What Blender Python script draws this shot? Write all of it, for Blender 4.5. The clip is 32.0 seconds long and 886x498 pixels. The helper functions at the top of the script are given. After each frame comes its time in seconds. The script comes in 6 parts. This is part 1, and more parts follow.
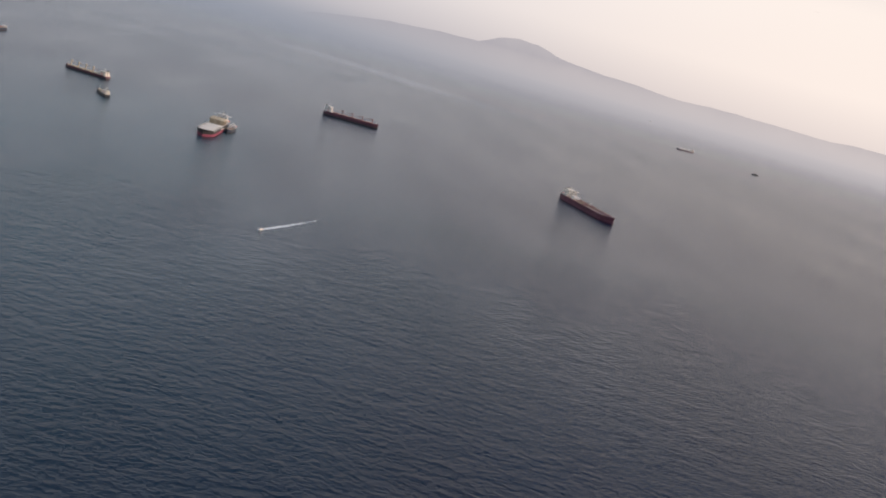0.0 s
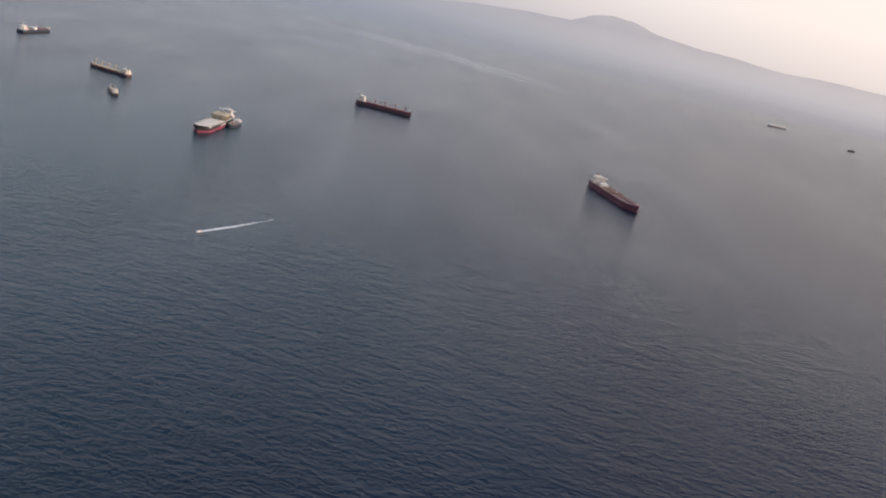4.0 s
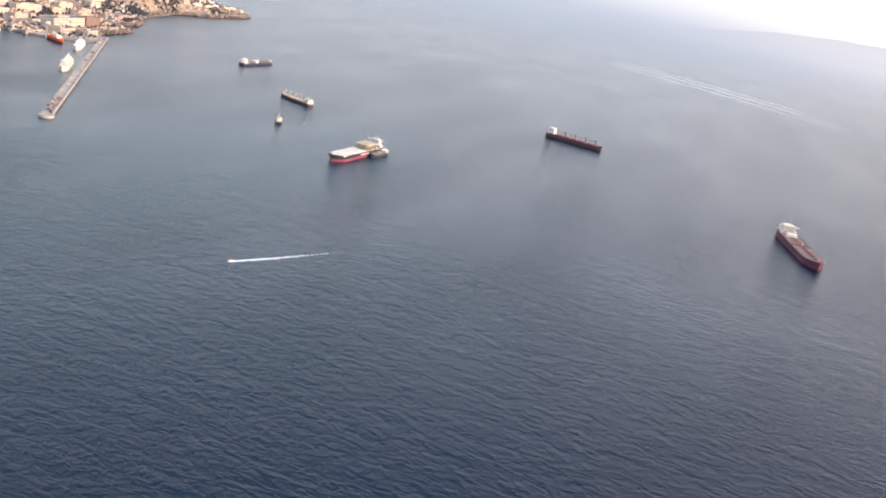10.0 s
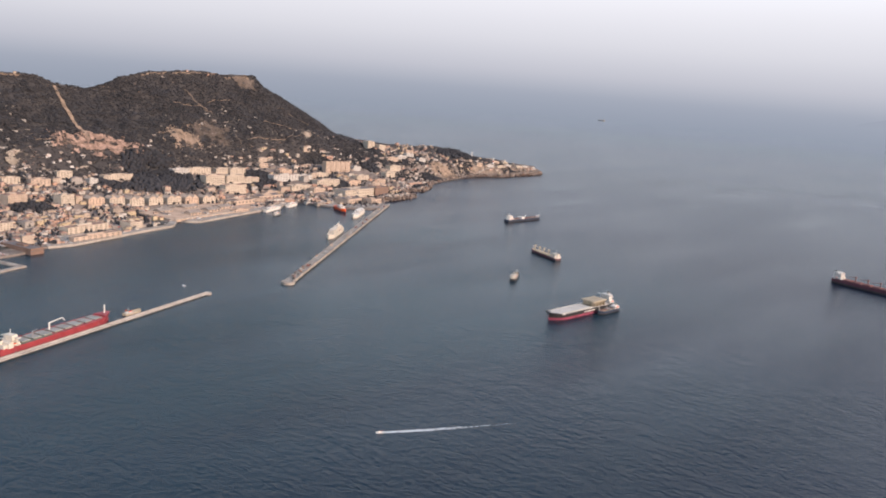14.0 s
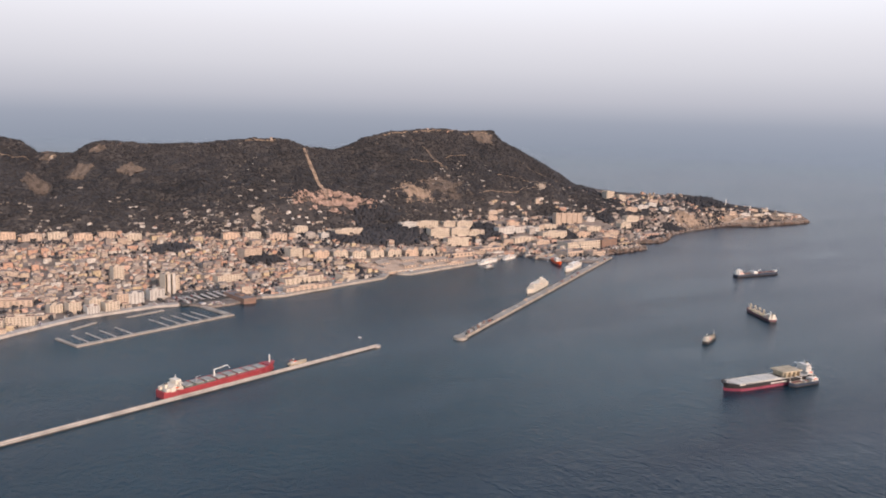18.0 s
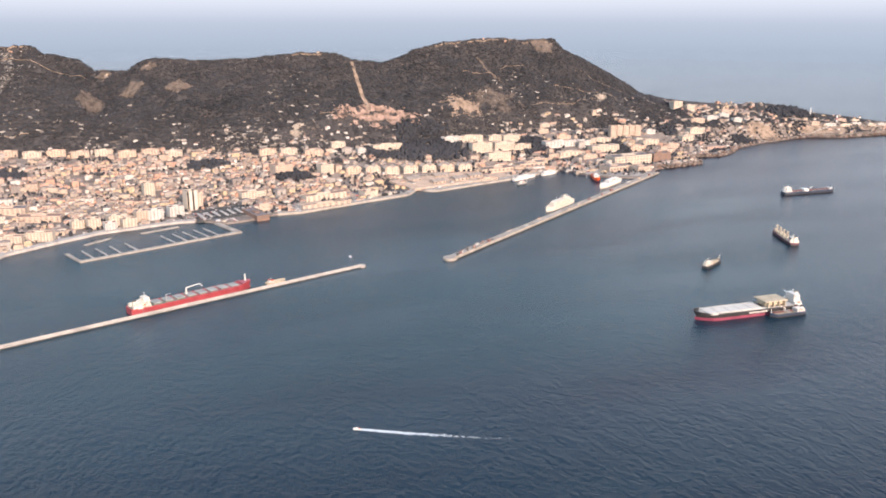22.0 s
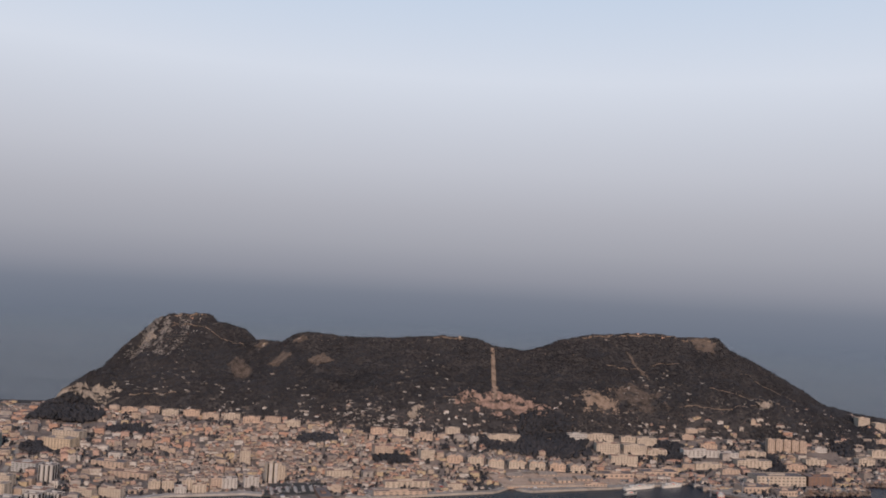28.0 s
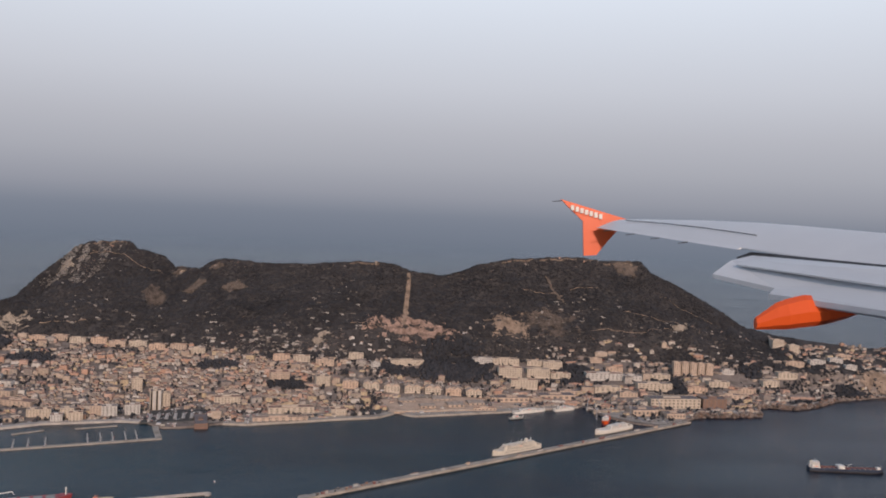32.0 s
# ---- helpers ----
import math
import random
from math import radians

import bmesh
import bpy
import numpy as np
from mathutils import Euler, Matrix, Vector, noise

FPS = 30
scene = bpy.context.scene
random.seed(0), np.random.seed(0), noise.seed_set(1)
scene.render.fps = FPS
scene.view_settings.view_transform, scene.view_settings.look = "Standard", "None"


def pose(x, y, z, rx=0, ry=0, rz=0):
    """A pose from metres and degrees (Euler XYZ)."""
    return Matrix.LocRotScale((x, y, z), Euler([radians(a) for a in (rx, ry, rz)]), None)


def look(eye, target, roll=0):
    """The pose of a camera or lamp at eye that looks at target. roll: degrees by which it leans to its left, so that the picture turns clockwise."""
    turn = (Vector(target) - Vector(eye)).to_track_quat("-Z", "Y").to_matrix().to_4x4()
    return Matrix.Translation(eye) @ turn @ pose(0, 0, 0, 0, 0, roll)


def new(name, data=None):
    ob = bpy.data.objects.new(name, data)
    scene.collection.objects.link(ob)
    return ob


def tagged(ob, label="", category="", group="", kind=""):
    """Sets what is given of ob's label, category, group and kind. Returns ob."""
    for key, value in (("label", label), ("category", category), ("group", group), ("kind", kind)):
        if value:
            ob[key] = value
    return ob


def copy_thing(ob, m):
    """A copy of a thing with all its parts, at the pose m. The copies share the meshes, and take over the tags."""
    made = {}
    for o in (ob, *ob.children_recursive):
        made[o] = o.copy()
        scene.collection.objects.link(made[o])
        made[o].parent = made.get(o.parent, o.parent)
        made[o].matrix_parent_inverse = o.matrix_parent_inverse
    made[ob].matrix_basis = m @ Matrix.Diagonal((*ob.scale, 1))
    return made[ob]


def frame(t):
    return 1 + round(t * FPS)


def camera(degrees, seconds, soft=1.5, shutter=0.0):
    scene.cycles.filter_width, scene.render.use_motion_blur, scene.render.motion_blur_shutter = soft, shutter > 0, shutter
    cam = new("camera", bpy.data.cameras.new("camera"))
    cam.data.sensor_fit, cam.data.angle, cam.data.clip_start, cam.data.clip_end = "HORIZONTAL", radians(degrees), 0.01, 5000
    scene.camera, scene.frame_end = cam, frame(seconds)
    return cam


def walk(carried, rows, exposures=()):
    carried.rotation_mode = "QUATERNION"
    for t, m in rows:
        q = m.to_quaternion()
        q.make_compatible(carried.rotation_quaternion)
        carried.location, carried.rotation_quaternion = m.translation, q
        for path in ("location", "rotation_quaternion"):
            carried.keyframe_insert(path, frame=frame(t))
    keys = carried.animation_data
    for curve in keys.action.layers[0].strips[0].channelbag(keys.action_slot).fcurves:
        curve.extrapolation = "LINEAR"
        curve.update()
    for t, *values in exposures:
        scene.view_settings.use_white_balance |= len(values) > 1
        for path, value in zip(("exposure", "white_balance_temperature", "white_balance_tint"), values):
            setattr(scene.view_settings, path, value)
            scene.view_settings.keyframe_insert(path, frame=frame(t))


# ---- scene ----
# One unit stands for five metres of the real bay, so that sea, shipping and far hills fit into the lens's reach.
# x points east, y north, z up; z = 0 is the sea.
cam = camera(54.36, 32.0, soft=1.9)
PATH = [
    (0.0, -506.09, 355.51, 65.26, 76.729, -15.076, 175.404),
    (0.5, -511.84, 353.54, 66.91, 76.609, -15.967, 175.429),
    (1.0, -517.57, 351.54, 68.59, 75.701, -16.059, 176.046),
    (1.5, -523.27, 349.61, 70.17, 75.287, -15.890, 177.081),
    (2.0, -528.94, 347.73, 71.60, 76.055, -15.405, 178.691),
    (2.5, -534.56, 345.88, 72.92, 76.302, -15.006, -179.449),
    (3.0, -540.16, 343.95, 74.20, 75.589, -14.230, -178.888),
    (3.5, -545.76, 341.96, 75.50, 74.846, -13.003, -178.699),
    (5.5, -566.56, 334.56, 82.04, 71.176, -13.034, -173.970),
    (6.0, -572.24, 331.53, 83.17, 70.541, -12.700, -172.181),
    (6.5, -577.76, 328.36, 84.11, 70.601, -12.541, -170.029),
    (7.0, -583.18, 324.98, 84.87, 71.410, -12.604, -168.571),
    (7.5, -588.53, 321.36, 85.47, 70.939, -11.963, -166.924),
    (8.0, -593.85, 317.51, 85.95, 69.972, -10.952, -165.084),
    (8.5, -599.12, 313.44, 86.33, 70.597, -11.275, -163.143),
    (9.0, -604.32, 309.25, 86.71, 70.824, -11.199, -161.238),
    (9.5, -609.39, 304.98, 87.19, 71.275, -10.999, -159.643),
    (10.0, -614.29, 300.57, 87.83, 72.070, -10.749, -158.133),
    (10.5, -618.93, 295.88, 88.67, 72.941, -10.074, -155.675),
    (11.0, -623.36, 290.90, 89.65, 73.837, -6.727, -150.787),
    (11.5, -627.61, 285.70, 90.74, 75.081, -6.595, -147.542),
    (12.0, -631.69, 280.29, 91.86, 76.233, -6.665, -145.372),
    (12.5, -635.61, 274.63, 92.92, 77.075, -6.226, -143.660),
    (13.0, -639.36, 268.83, 93.88, 78.013, -5.807, -141.221),
    (13.5, -643.18, 263.02, 94.76, 78.360, -4.912, -138.769),
    (15.5, -658.10, 239.73, 97.77, 81.115, -3.385, -130.404),
    (16.0, -661.29, 233.51, 98.48, 81.885, -2.908, -127.854),
    (16.5, -664.41, 227.24, 99.16, 82.106, -2.334, -125.035),
    (17.0, -667.47, 220.92, 99.83, 81.961, -1.686, -122.238),
    (17.5, -670.53, 214.56, 100.46, 81.932, -0.858, -120.205),
    (18.0, -673.57, 208.06, 101.04, 81.026, -1.412, -117.303),
    (18.5, -676.64, 201.50, 101.59, 80.169, -2.072, -116.340),
    (19.0, -679.53, 194.73, 102.20, 79.175, -2.311, -116.866),
    (19.5, -682.26, 187.73, 102.91, 77.924, -1.376, -115.254),
    (20.0, -684.76, 180.55, 103.68, 76.884, -1.062, -114.131),
    (20.5, -687.00, 173.23, 104.38, 76.102, -1.529, -113.372),
    (21.0, -689.02, 165.79, 105.01, 74.983, -0.846, -112.681),
    (21.5, -690.87, 158.31, 105.61, 74.089, 0.032, -111.728),
    (22.0, -692.44, 150.81, 106.26, 74.821, -0.019, -109.254),
    (22.5, -693.67, 143.24, 106.96, 77.070, 0.024, -105.760),
    (23.0, -694.60, 135.57, 107.64, 78.609, -1.293, -103.580),
    (23.5, -695.43, 127.80, 108.32, 79.856, -1.127, -100.814),
    (24.0, -696.18, 119.85, 109.08, 80.276, -0.937, -97.991),
    (24.5, -696.77, 111.80, 109.87, 81.340, -1.045, -96.757),
    (26.5, -696.72, 78.45, 113.11, 85.206, -2.965, -93.346),
    (27.0, -696.46, 70.02, 113.53, 87.769, -1.773, -92.650),
    (27.5, -696.26, 61.59, 113.89, 90.791, -2.525, -92.513),
    (28.0, -696.04, 53.12, 114.24, 92.728, -3.017, -91.893),
    (28.5, -695.79, 44.65, 114.69, 91.913, -2.346, -93.014),
    (29.0, -695.46, 36.11, 115.29, 91.357, -0.912, -91.924),
    (29.5, -695.01, 27.46, 116.06, 91.701, -0.524, -91.555),
    (30.0, -694.46, 18.65, 116.98, 93.125, -1.321, -91.466),
    (30.5, -693.83, 9.70, 118.00, 92.904, -0.856, -91.024),
    (31.0, -693.17, 0.68, 119.06, 90.646, -1.643, -91.345),
    (31.5, -692.54, -8.38, 120.14, 88.218, -2.694, -92.244),
    (32.0, -691.94, -17.45, 121.22, 87.447, -2.546, -91.543),
]
EXPOSURES = [(0.0, 0.26, 6850, 14), (3.5, 0.3, 6850, 14), (6.0, 0.98, 6850, 13), (9.0, 1.24, 6850, 13), (11.0, 1.18, 6700, 13), (13.0, 0.65, 6600, 13), (16.0, 0.40, 6650, 14), (17.5, 0.36, 6650, 14), (19.0, 0.5, 6600, 14), (21.0, 0.82, 6400, 12),
             (22.0, 1.06, 6450, 11), (23.0, 0.7, 6500, 11), (24.0, 0.36, 6500, 11), (26.5, 0.1, 6450, 14), (28.0, -0.48, 6380, 14), (30.0, -0.46, 6350, 14), (32.0, -0.36, 6400, 13)]
walk(cam, [(t, pose(x, y, z, rx, ry, rz)) for t, x, y, z, rx, ry, rz in PATH], EXPOSURES)

# ---- world and sun ----
SUN_AZIMUTH, SUN_HEIGHT = radians(262), radians(19)


def make_world():
    world = bpy.data.worlds.new("evening_sky")
    scene.world = world
    world.use_nodes = True
    nt = world.node_tree
    nt.nodes.clear()
    N, L = nt.nodes.new, nt.links.new
    out, bg = N("ShaderNodeOutputWorld"), N("ShaderNodeBackground")
    sky = N("ShaderNodeTexSky")
    sky.sky_type, sky.sun_disc = "NISHITA", False
    sky.sun_elevation, sky.sun_rotation = SUN_HEIGHT, SUN_AZIMUTH
    sky.dust_density, sky.air_density, sky.altitude = 3.0, 1.2, 100
    gain = N("ShaderNodeVectorMath")
    gain.operation = "SCALE"
    gain.inputs["Scale"].default_value = 0.15
    L(sky.outputs[0], gain.inputs[0])
    tc, sep = N("ShaderNodeTexCoord"), N("ShaderNodeSeparateXYZ")
    L(tc.outputs["Generated"], sep.inputs[0])

    def ramp(stops):
        r = N("ShaderNodeValToRGB")
        r.color_ramp.interpolation = "EASE" if len(stops) < 3 else "LINEAR"
        el = r.color_ramp.elements
        while len(el) < len(stops):
            el.new(0.5)
        for e, (p, c) in zip(el, stops):
            e.position, e.color = p, (*c, 1)
        return r

    # height above the horizon, -0.15 to 1, to 0 to 1
    h = N("ShaderNodeMapRange")
    h.inputs["From Min"].default_value, h.inputs["From Max"].default_value = -0.15, 1.0
    L(sep.outputs["Z"], h.inputs["Value"])
    pos = lambda z: (z + 0.15) / 1.15
    east = ramp([(pos(-0.15), (0.14, 0.175, 0.225)), (pos(-0.05), (0.195, 0.232, 0.288)), (pos(-0.02), (0.238, 0.272, 0.332)), (pos(-0.008), (0.262, 0.294, 0.354)), (pos(0.016), (0.382, 0.400, 0.452)),
                 (pos(0.05), (0.50, 0.515, 0.56)), (pos(0.09), (0.60, 0.615, 0.66)), (pos(0.14), (0.73, 0.76, 0.815)), (pos(0.24), (0.91, 0.985, 1.07)), (pos(0.42), (0.70, 0.90, 1.12)), (pos(0.6), (0.34, 0.47, 0.65)), (pos(1.0), (0.20, 0.30, 0.45))])
    west = ramp([(pos(-0.15), (0.22, 0.225, 0.245)), (pos(-0.05), (0.335, 0.325, 0.338)), (pos(-0.030), (0.325, 0.322, 0.35)), (pos(-0.012), (0.44, 0.43, 0.455)), (pos(0.012), (0.66, 0.605, 0.585)),
                 (pos(0.06), (0.80, 0.735, 0.69)), (pos(0.14), (0.80, 0.745, 0.70)), (pos(0.24), (0.54, 0.53, 0.55)), (pos(0.42), (0.34, 0.39, 0.48)), (pos(0.6), (0.24, 0.32, 0.43)), (pos(1.0), (0.18, 0.27, 0.40))])
    for r in (east, west):
        L(h.outputs[0], r.inputs[0])
    # how far the direction turns to the sun's side
    turn = N("ShaderNodeVectorMath")
    turn.operation = "DOT_PRODUCT"
    turn.inputs[1].default_value = (math.sin(radians(232)), math.cos(radians(232)), 0)
    L(tc.outputs["Generated"], turn.inputs[0])
    side = N("ShaderNodeMapRange")
    side.interpolation_type = "SMOOTHSTEP"
    side.inputs["From Min"].default_value, side.inputs["From Max"].default_value = 0.42, 1.0
    L(turn.outputs["Value"], side.inputs["Value"])
    haze = N("ShaderNodeMix")
    haze.data_type = "RGBA"
    L(side.outputs[0], haze.inputs["Factor"])
    L(east.outputs[0], haze.inputs["A"])
    L(west.outputs[0], haze.inputs["B"])
    both = N("ShaderNodeMix")
    both.data_type = "RGBA"
    clear = N("ShaderNodeMapRange")
    clear.inputs["From Min"].default_value, clear.inputs["From Max"].default_value = 0.25, 0.8
    clear.inputs["To Max"].default_value = 0.45
    L(sep.outputs["Z"], clear.inputs["Value"])
    L(clear.outputs[0], both.inputs["Factor"])
    L(haze.outputs["Result"], both.inputs["A"])
    L(gain.outputs[0], both.inputs["B"])
    L(both.outputs["Result"], bg.inputs["Color"])
    bg.inputs["Strength"].default_value = 1.0
    L(bg.outputs[0], out.inputs[0])


make_world()
sun = new("sun", bpy.data.lights.new("sun", "SUN"))
sun.data.energy, sun.data.angle, sun.data.color = 3.6, radians(3), (1.0, 0.77, 0.615)
sun.matrix_world = look((math.sin(SUN_AZIMUTH) * math.cos(SUN_HEIGHT) * 900, math.cos(SUN_AZIMUTH) * math.cos(SUN_HEIGHT) * 900, math.sin(SUN_HEIGHT) * 900), (0, 0, 0))


# ---- materials ----
def material(name, colours, rough=0.7, metal=0.0, grain=1.0, stain=0.12, bump=0.25, spread=0.0, vary="none", spec=0.4):
    """A surface: colours picked per object or per piece, grain at one size and stains at a larger one."""
    m = bpy.data.materials.new(name)
    m.use_nodes = True
    nt = m.node_tree
    N, L = nt.nodes.new, nt.links.new
    bsdf = nt.nodes["Principled BSDF"]
    bsdf.inputs["Metallic"].default_value = metal
    bsdf.inputs["Specular IOR Level"].default_value = spec
    pick = N("ShaderNodeValToRGB")
    pick.color_ramp.interpolation = "CONSTANT" if vary != "none" and len(colours) > 2 else "LINEAR"
    el = pick.color_ramp.elements
    while len(el) < len(colours):
        el.new(0.5)
    while len(el) > max(1, len(colours)):
        el.remove(el[-1])
    for i, (e, c) in enumerate(zip(el, colours)):
        e.position, e.color = i / max(1, len(colours)), (*c, 1)
    pos = N("ShaderNodeNewGeometry")
    if vary == "object":
        L(N("ShaderNodeObjectInfo").outputs["Random"], pick.inputs[0])
    elif vary == "island":
        L(pos.outputs["Random Per Island"], pick.inputs[0])
    fine, wide = N("ShaderNodeTexNoise"), N("ShaderNodeTexNoise")
    fine.inputs["Scale"].default_value, wide.inputs["Scale"].default_value = 2.2 / grain, 0.32 / grain
    fine.inputs["Detail"].default_value, wide.inputs["Detail"].default_value = 5, 4
    L(pos.outputs["Position"], fine.inputs["Vector"])
    L(pos.outputs["Position"], wide.inputs["Vector"])
    if vary == "none" and len(colours) > 1:
        L(wide.outputs["Fac"], pick.inputs[0])
    both = N("ShaderNodeMath")
    both.operation = "ADD"
    L(fine.outputs["Fac"], both.inputs[0])
    L(wide.outputs["Fac"], both.inputs[1])
    tone = N("ShaderNodeMapRange")
    tone.inputs["From Min"].default_value, tone.inputs["From Max"].default_value = 0.6, 1.4
    tone.inputs["To Min"].default_value, tone.inputs["To Max"].default_value = 1 - 2 * stain, 1 + stain
    L(both.outputs[0], tone.inputs["Value"])
    mul = N("ShaderNodeVectorMath")
    mul.operation = "SCALE"
    L(pick.outputs[0], mul.inputs[0])
    L(tone.outputs[0], mul.inputs["Scale"])
    L(mul.outputs[0], bsdf.inputs["Base Color"])
    rr = N("ShaderNodeMapRange")
    rr.inputs["To Min"].default_value, rr.inputs["To Max"].default_value = max(0.02, rough - 0.1), min(1, rough + 0.1)
    L(fine.outputs["Fac"], rr.inputs["Value"])
    L(rr.outputs[0], bsdf.inputs["Roughness"])
    if bump:
        b = N("ShaderNodeBump")
        b.inputs["Strength"].default_value, b.inputs["Distance"].default_value = bump, 0.15 * grain
        L(fine.outputs["Fac"], b.inputs["Height"])
        L(b.outputs[0], bsdf.inputs["Normal"])
    return m


def sea_material():
    m = bpy.data.materials.new("sea_water")
    m.use_nodes = True
    nt = m.node_tree
    N, L = nt.nodes.new, nt.links.new
    bsdf = nt.nodes["Principled BSDF"]
    geo = N("ShaderNodeNewGeometry")

    def waves(scale, stretch, angle, detail):
        mp = N("ShaderNodeMapping")
        mp.inputs["Rotation"].default_value[2] = radians(angle)
        mp.inputs["Scale"].default_value = (scale, scale * stretch, scale)
        L(geo.outputs["Position"], mp.inputs["Vector"])
        n = N("ShaderNodeTexNoise")
        n.inputs["Scale"].default_value, n.inputs["Detail"].default_value = 1.0, detail
        n.inputs["Roughness"].default_value = 0.55
        L(mp.outputs[0], n.inputs["Vector"])
        return n

    swell, chop = waves(0.38, 1.6, 35, 3), waves(1.05, 1.4, 12, 6)
    roll, gust = waves(0.10, 1.9, 30, 2), waves(0.022, 0.3, 32, 4)
    slick, patch = waves(0.011, 0.22, 28, 6), waves(0.0035, 0.6, 10, 5)
    # wind-ruffled and slick water differ in gloss and in what the wavelets let through
    ruffle = N("ShaderNodeMapRange")
    ruffle.inputs["From Min"].default_value, ruffle.inputs["From Max"].default_value = 0.2, 0.8
    L(slick.outputs["Fac"], ruffle.inputs["Value"])
    colour = N("ShaderNodeValToRGB")
    colour.color_ramp.elements[0].color, colour.color_ramp.elements[1].color = (0.001, 0.005, 0.018, 1), (0.002, 0.009, 0.027, 1)
    colour.color_ramp.elements[0].position, colour.color_ramp.elements[1].position = 0.35, 0.65
    L(patch.outputs["Fac"], colour.inputs[0])
    # the sheltered harbour water is greener than the open bay
    harbour = N("ShaderNodeVectorMath")
    harbour.operation = "DISTANCE"
    harbour.inputs[1].default_value = (-310, 70, 0)
    L(geo.outputs["Position"], harbour.inputs[0])
    green = N("ShaderNodeMapRange")
    green.interpolation_type = "SMOOTHSTEP"
    green.inputs["From Min"].default_value, green.inputs["From Max"].default_value = 335, 70
    L(harbour.outputs["Value"], green.inputs["Value"])
    patchy = N("ShaderNodeMath")
    patchy.operation = "MULTIPLY"
    L(green.outputs[0], patchy.inputs[0])
    L(ruffle.outputs[0], patchy.inputs[1])
    teal = N("ShaderNodeMix")
    teal.data_type = "RGBA"
    teal.inputs["B"].default_value = (0.005, 0.052, 0.072, 1)
    L(patchy.outputs[0], teal.inputs["Factor"])
    L(colour.outputs[0], teal.inputs["A"])
    L(teal.outputs["Result"], bsdf.inputs["Base Color"])
    bsdf.inputs["IOR"].default_value = 1.215
    add = N("ShaderNodeMath")
    add.operation = "MULTIPLY_ADD"
    add.inputs[1].default_value = 0.5
    L(chop.outputs["Fac"], add.inputs[0])
    L(swell.outputs["Fac"], add.inputs[2])
    long = N("ShaderNodeMath")
    long.operation = "MULTIPLY_ADD"
    long.inputs[1].default_value = 1.0
    L(roll.outputs["Fac"], long.inputs[0])
    L(add.outputs[0], long.inputs[2])
    b = N("ShaderNodeBump")
    b.inputs["Distance"].default_value = 1.0
    L(long.outputs[0], b.inputs["Height"])
    L(b.outputs[0], bsdf.inputs["Normal"])
    # the sheet turns see-through with distance to imitate haze
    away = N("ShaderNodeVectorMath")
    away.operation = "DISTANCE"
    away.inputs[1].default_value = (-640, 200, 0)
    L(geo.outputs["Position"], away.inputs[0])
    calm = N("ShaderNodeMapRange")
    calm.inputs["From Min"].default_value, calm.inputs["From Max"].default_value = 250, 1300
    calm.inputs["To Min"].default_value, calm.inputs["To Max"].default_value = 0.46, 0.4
    L(away.outputs["Value"], calm.inputs["Value"])
    # gusts roughen the water in long streaks, with calmer lanes between
    wind, blown = N("ShaderNodeMapRange"), N("ShaderNodeMath")
    wind.inputs["From Min"].default_value, wind.inputs["From Max"].default_value = 0.3, 0.7
    wind.inputs["To Min"].default_value, wind.inputs["To Max"].default_value = 0.5, 1.35
    L(gust.outputs["Fac"], wind.inputs["Value"])
    blown.operation = "MULTIPLY"
    L(calm.outputs[0], blown.inputs[0])
    L(wind.outputs[0], blown.inputs[1])
    L(blown.outputs[0], b.inputs["Strength"])
    # farther off the wavelets are too small to tell apart and blur the mirror image
    rough = N("ShaderNodeMapRange")
    rough.inputs["From Min"].default_value, rough.inputs["From Max"].default_value = 200, 900
    rough.inputs["To Min"].default_value, rough.inputs["To Max"].default_value = 0.17, 0.225
    L(away.outputs["Value"], rough.inputs["Value"])
    slicks = N("ShaderNodeMath")
    slicks.operation = "MULTIPLY_ADD"
    slicks.inputs[1].default_value = 0.045
    L(ruffle.outputs[0], slicks.inputs[0])
    L(rough.outputs[0], slicks.inputs[2])
    L(slicks.outputs[0], bsdf.inputs["Roughness"])
    # far water gives way to the background colour, as painted haze
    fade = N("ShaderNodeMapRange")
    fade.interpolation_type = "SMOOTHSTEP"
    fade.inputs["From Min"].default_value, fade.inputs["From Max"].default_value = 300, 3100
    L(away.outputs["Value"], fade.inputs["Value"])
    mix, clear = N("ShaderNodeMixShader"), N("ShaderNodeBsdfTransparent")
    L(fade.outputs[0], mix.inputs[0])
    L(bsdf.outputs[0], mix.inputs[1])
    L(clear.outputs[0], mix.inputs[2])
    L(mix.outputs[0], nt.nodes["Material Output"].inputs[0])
    return m


def wake_sheen_material():
    """Pale see-through colour that paints the light reflected by wake waves."""
    m = bpy.data.materials.new("painted_wake_sheen")
    m.use_nodes = True
    nt = m.node_tree
    bsdf = nt.nodes["Principled BSDF"]
    bsdf.inputs["Base Color"].default_value = (0.66, 0.69, 0.72, 1)
    bsdf.inputs["Roughness"].default_value, bsdf.inputs["IOR"].default_value = 0.8, 1.33
    at, n = nt.nodes.new("ShaderNodeAttribute"), nt.nodes.new("ShaderNodeMath")
    at.attribute_name = "thickness"
    n.operation, n.use_clamp = "MULTIPLY", True
    n.inputs[1].default_value = 0.6
    nt.links.new(at.outputs["Fac"], n.inputs[0])
    nt.links.new(n.outputs[0], bsdf.inputs["Alpha"])
    return m


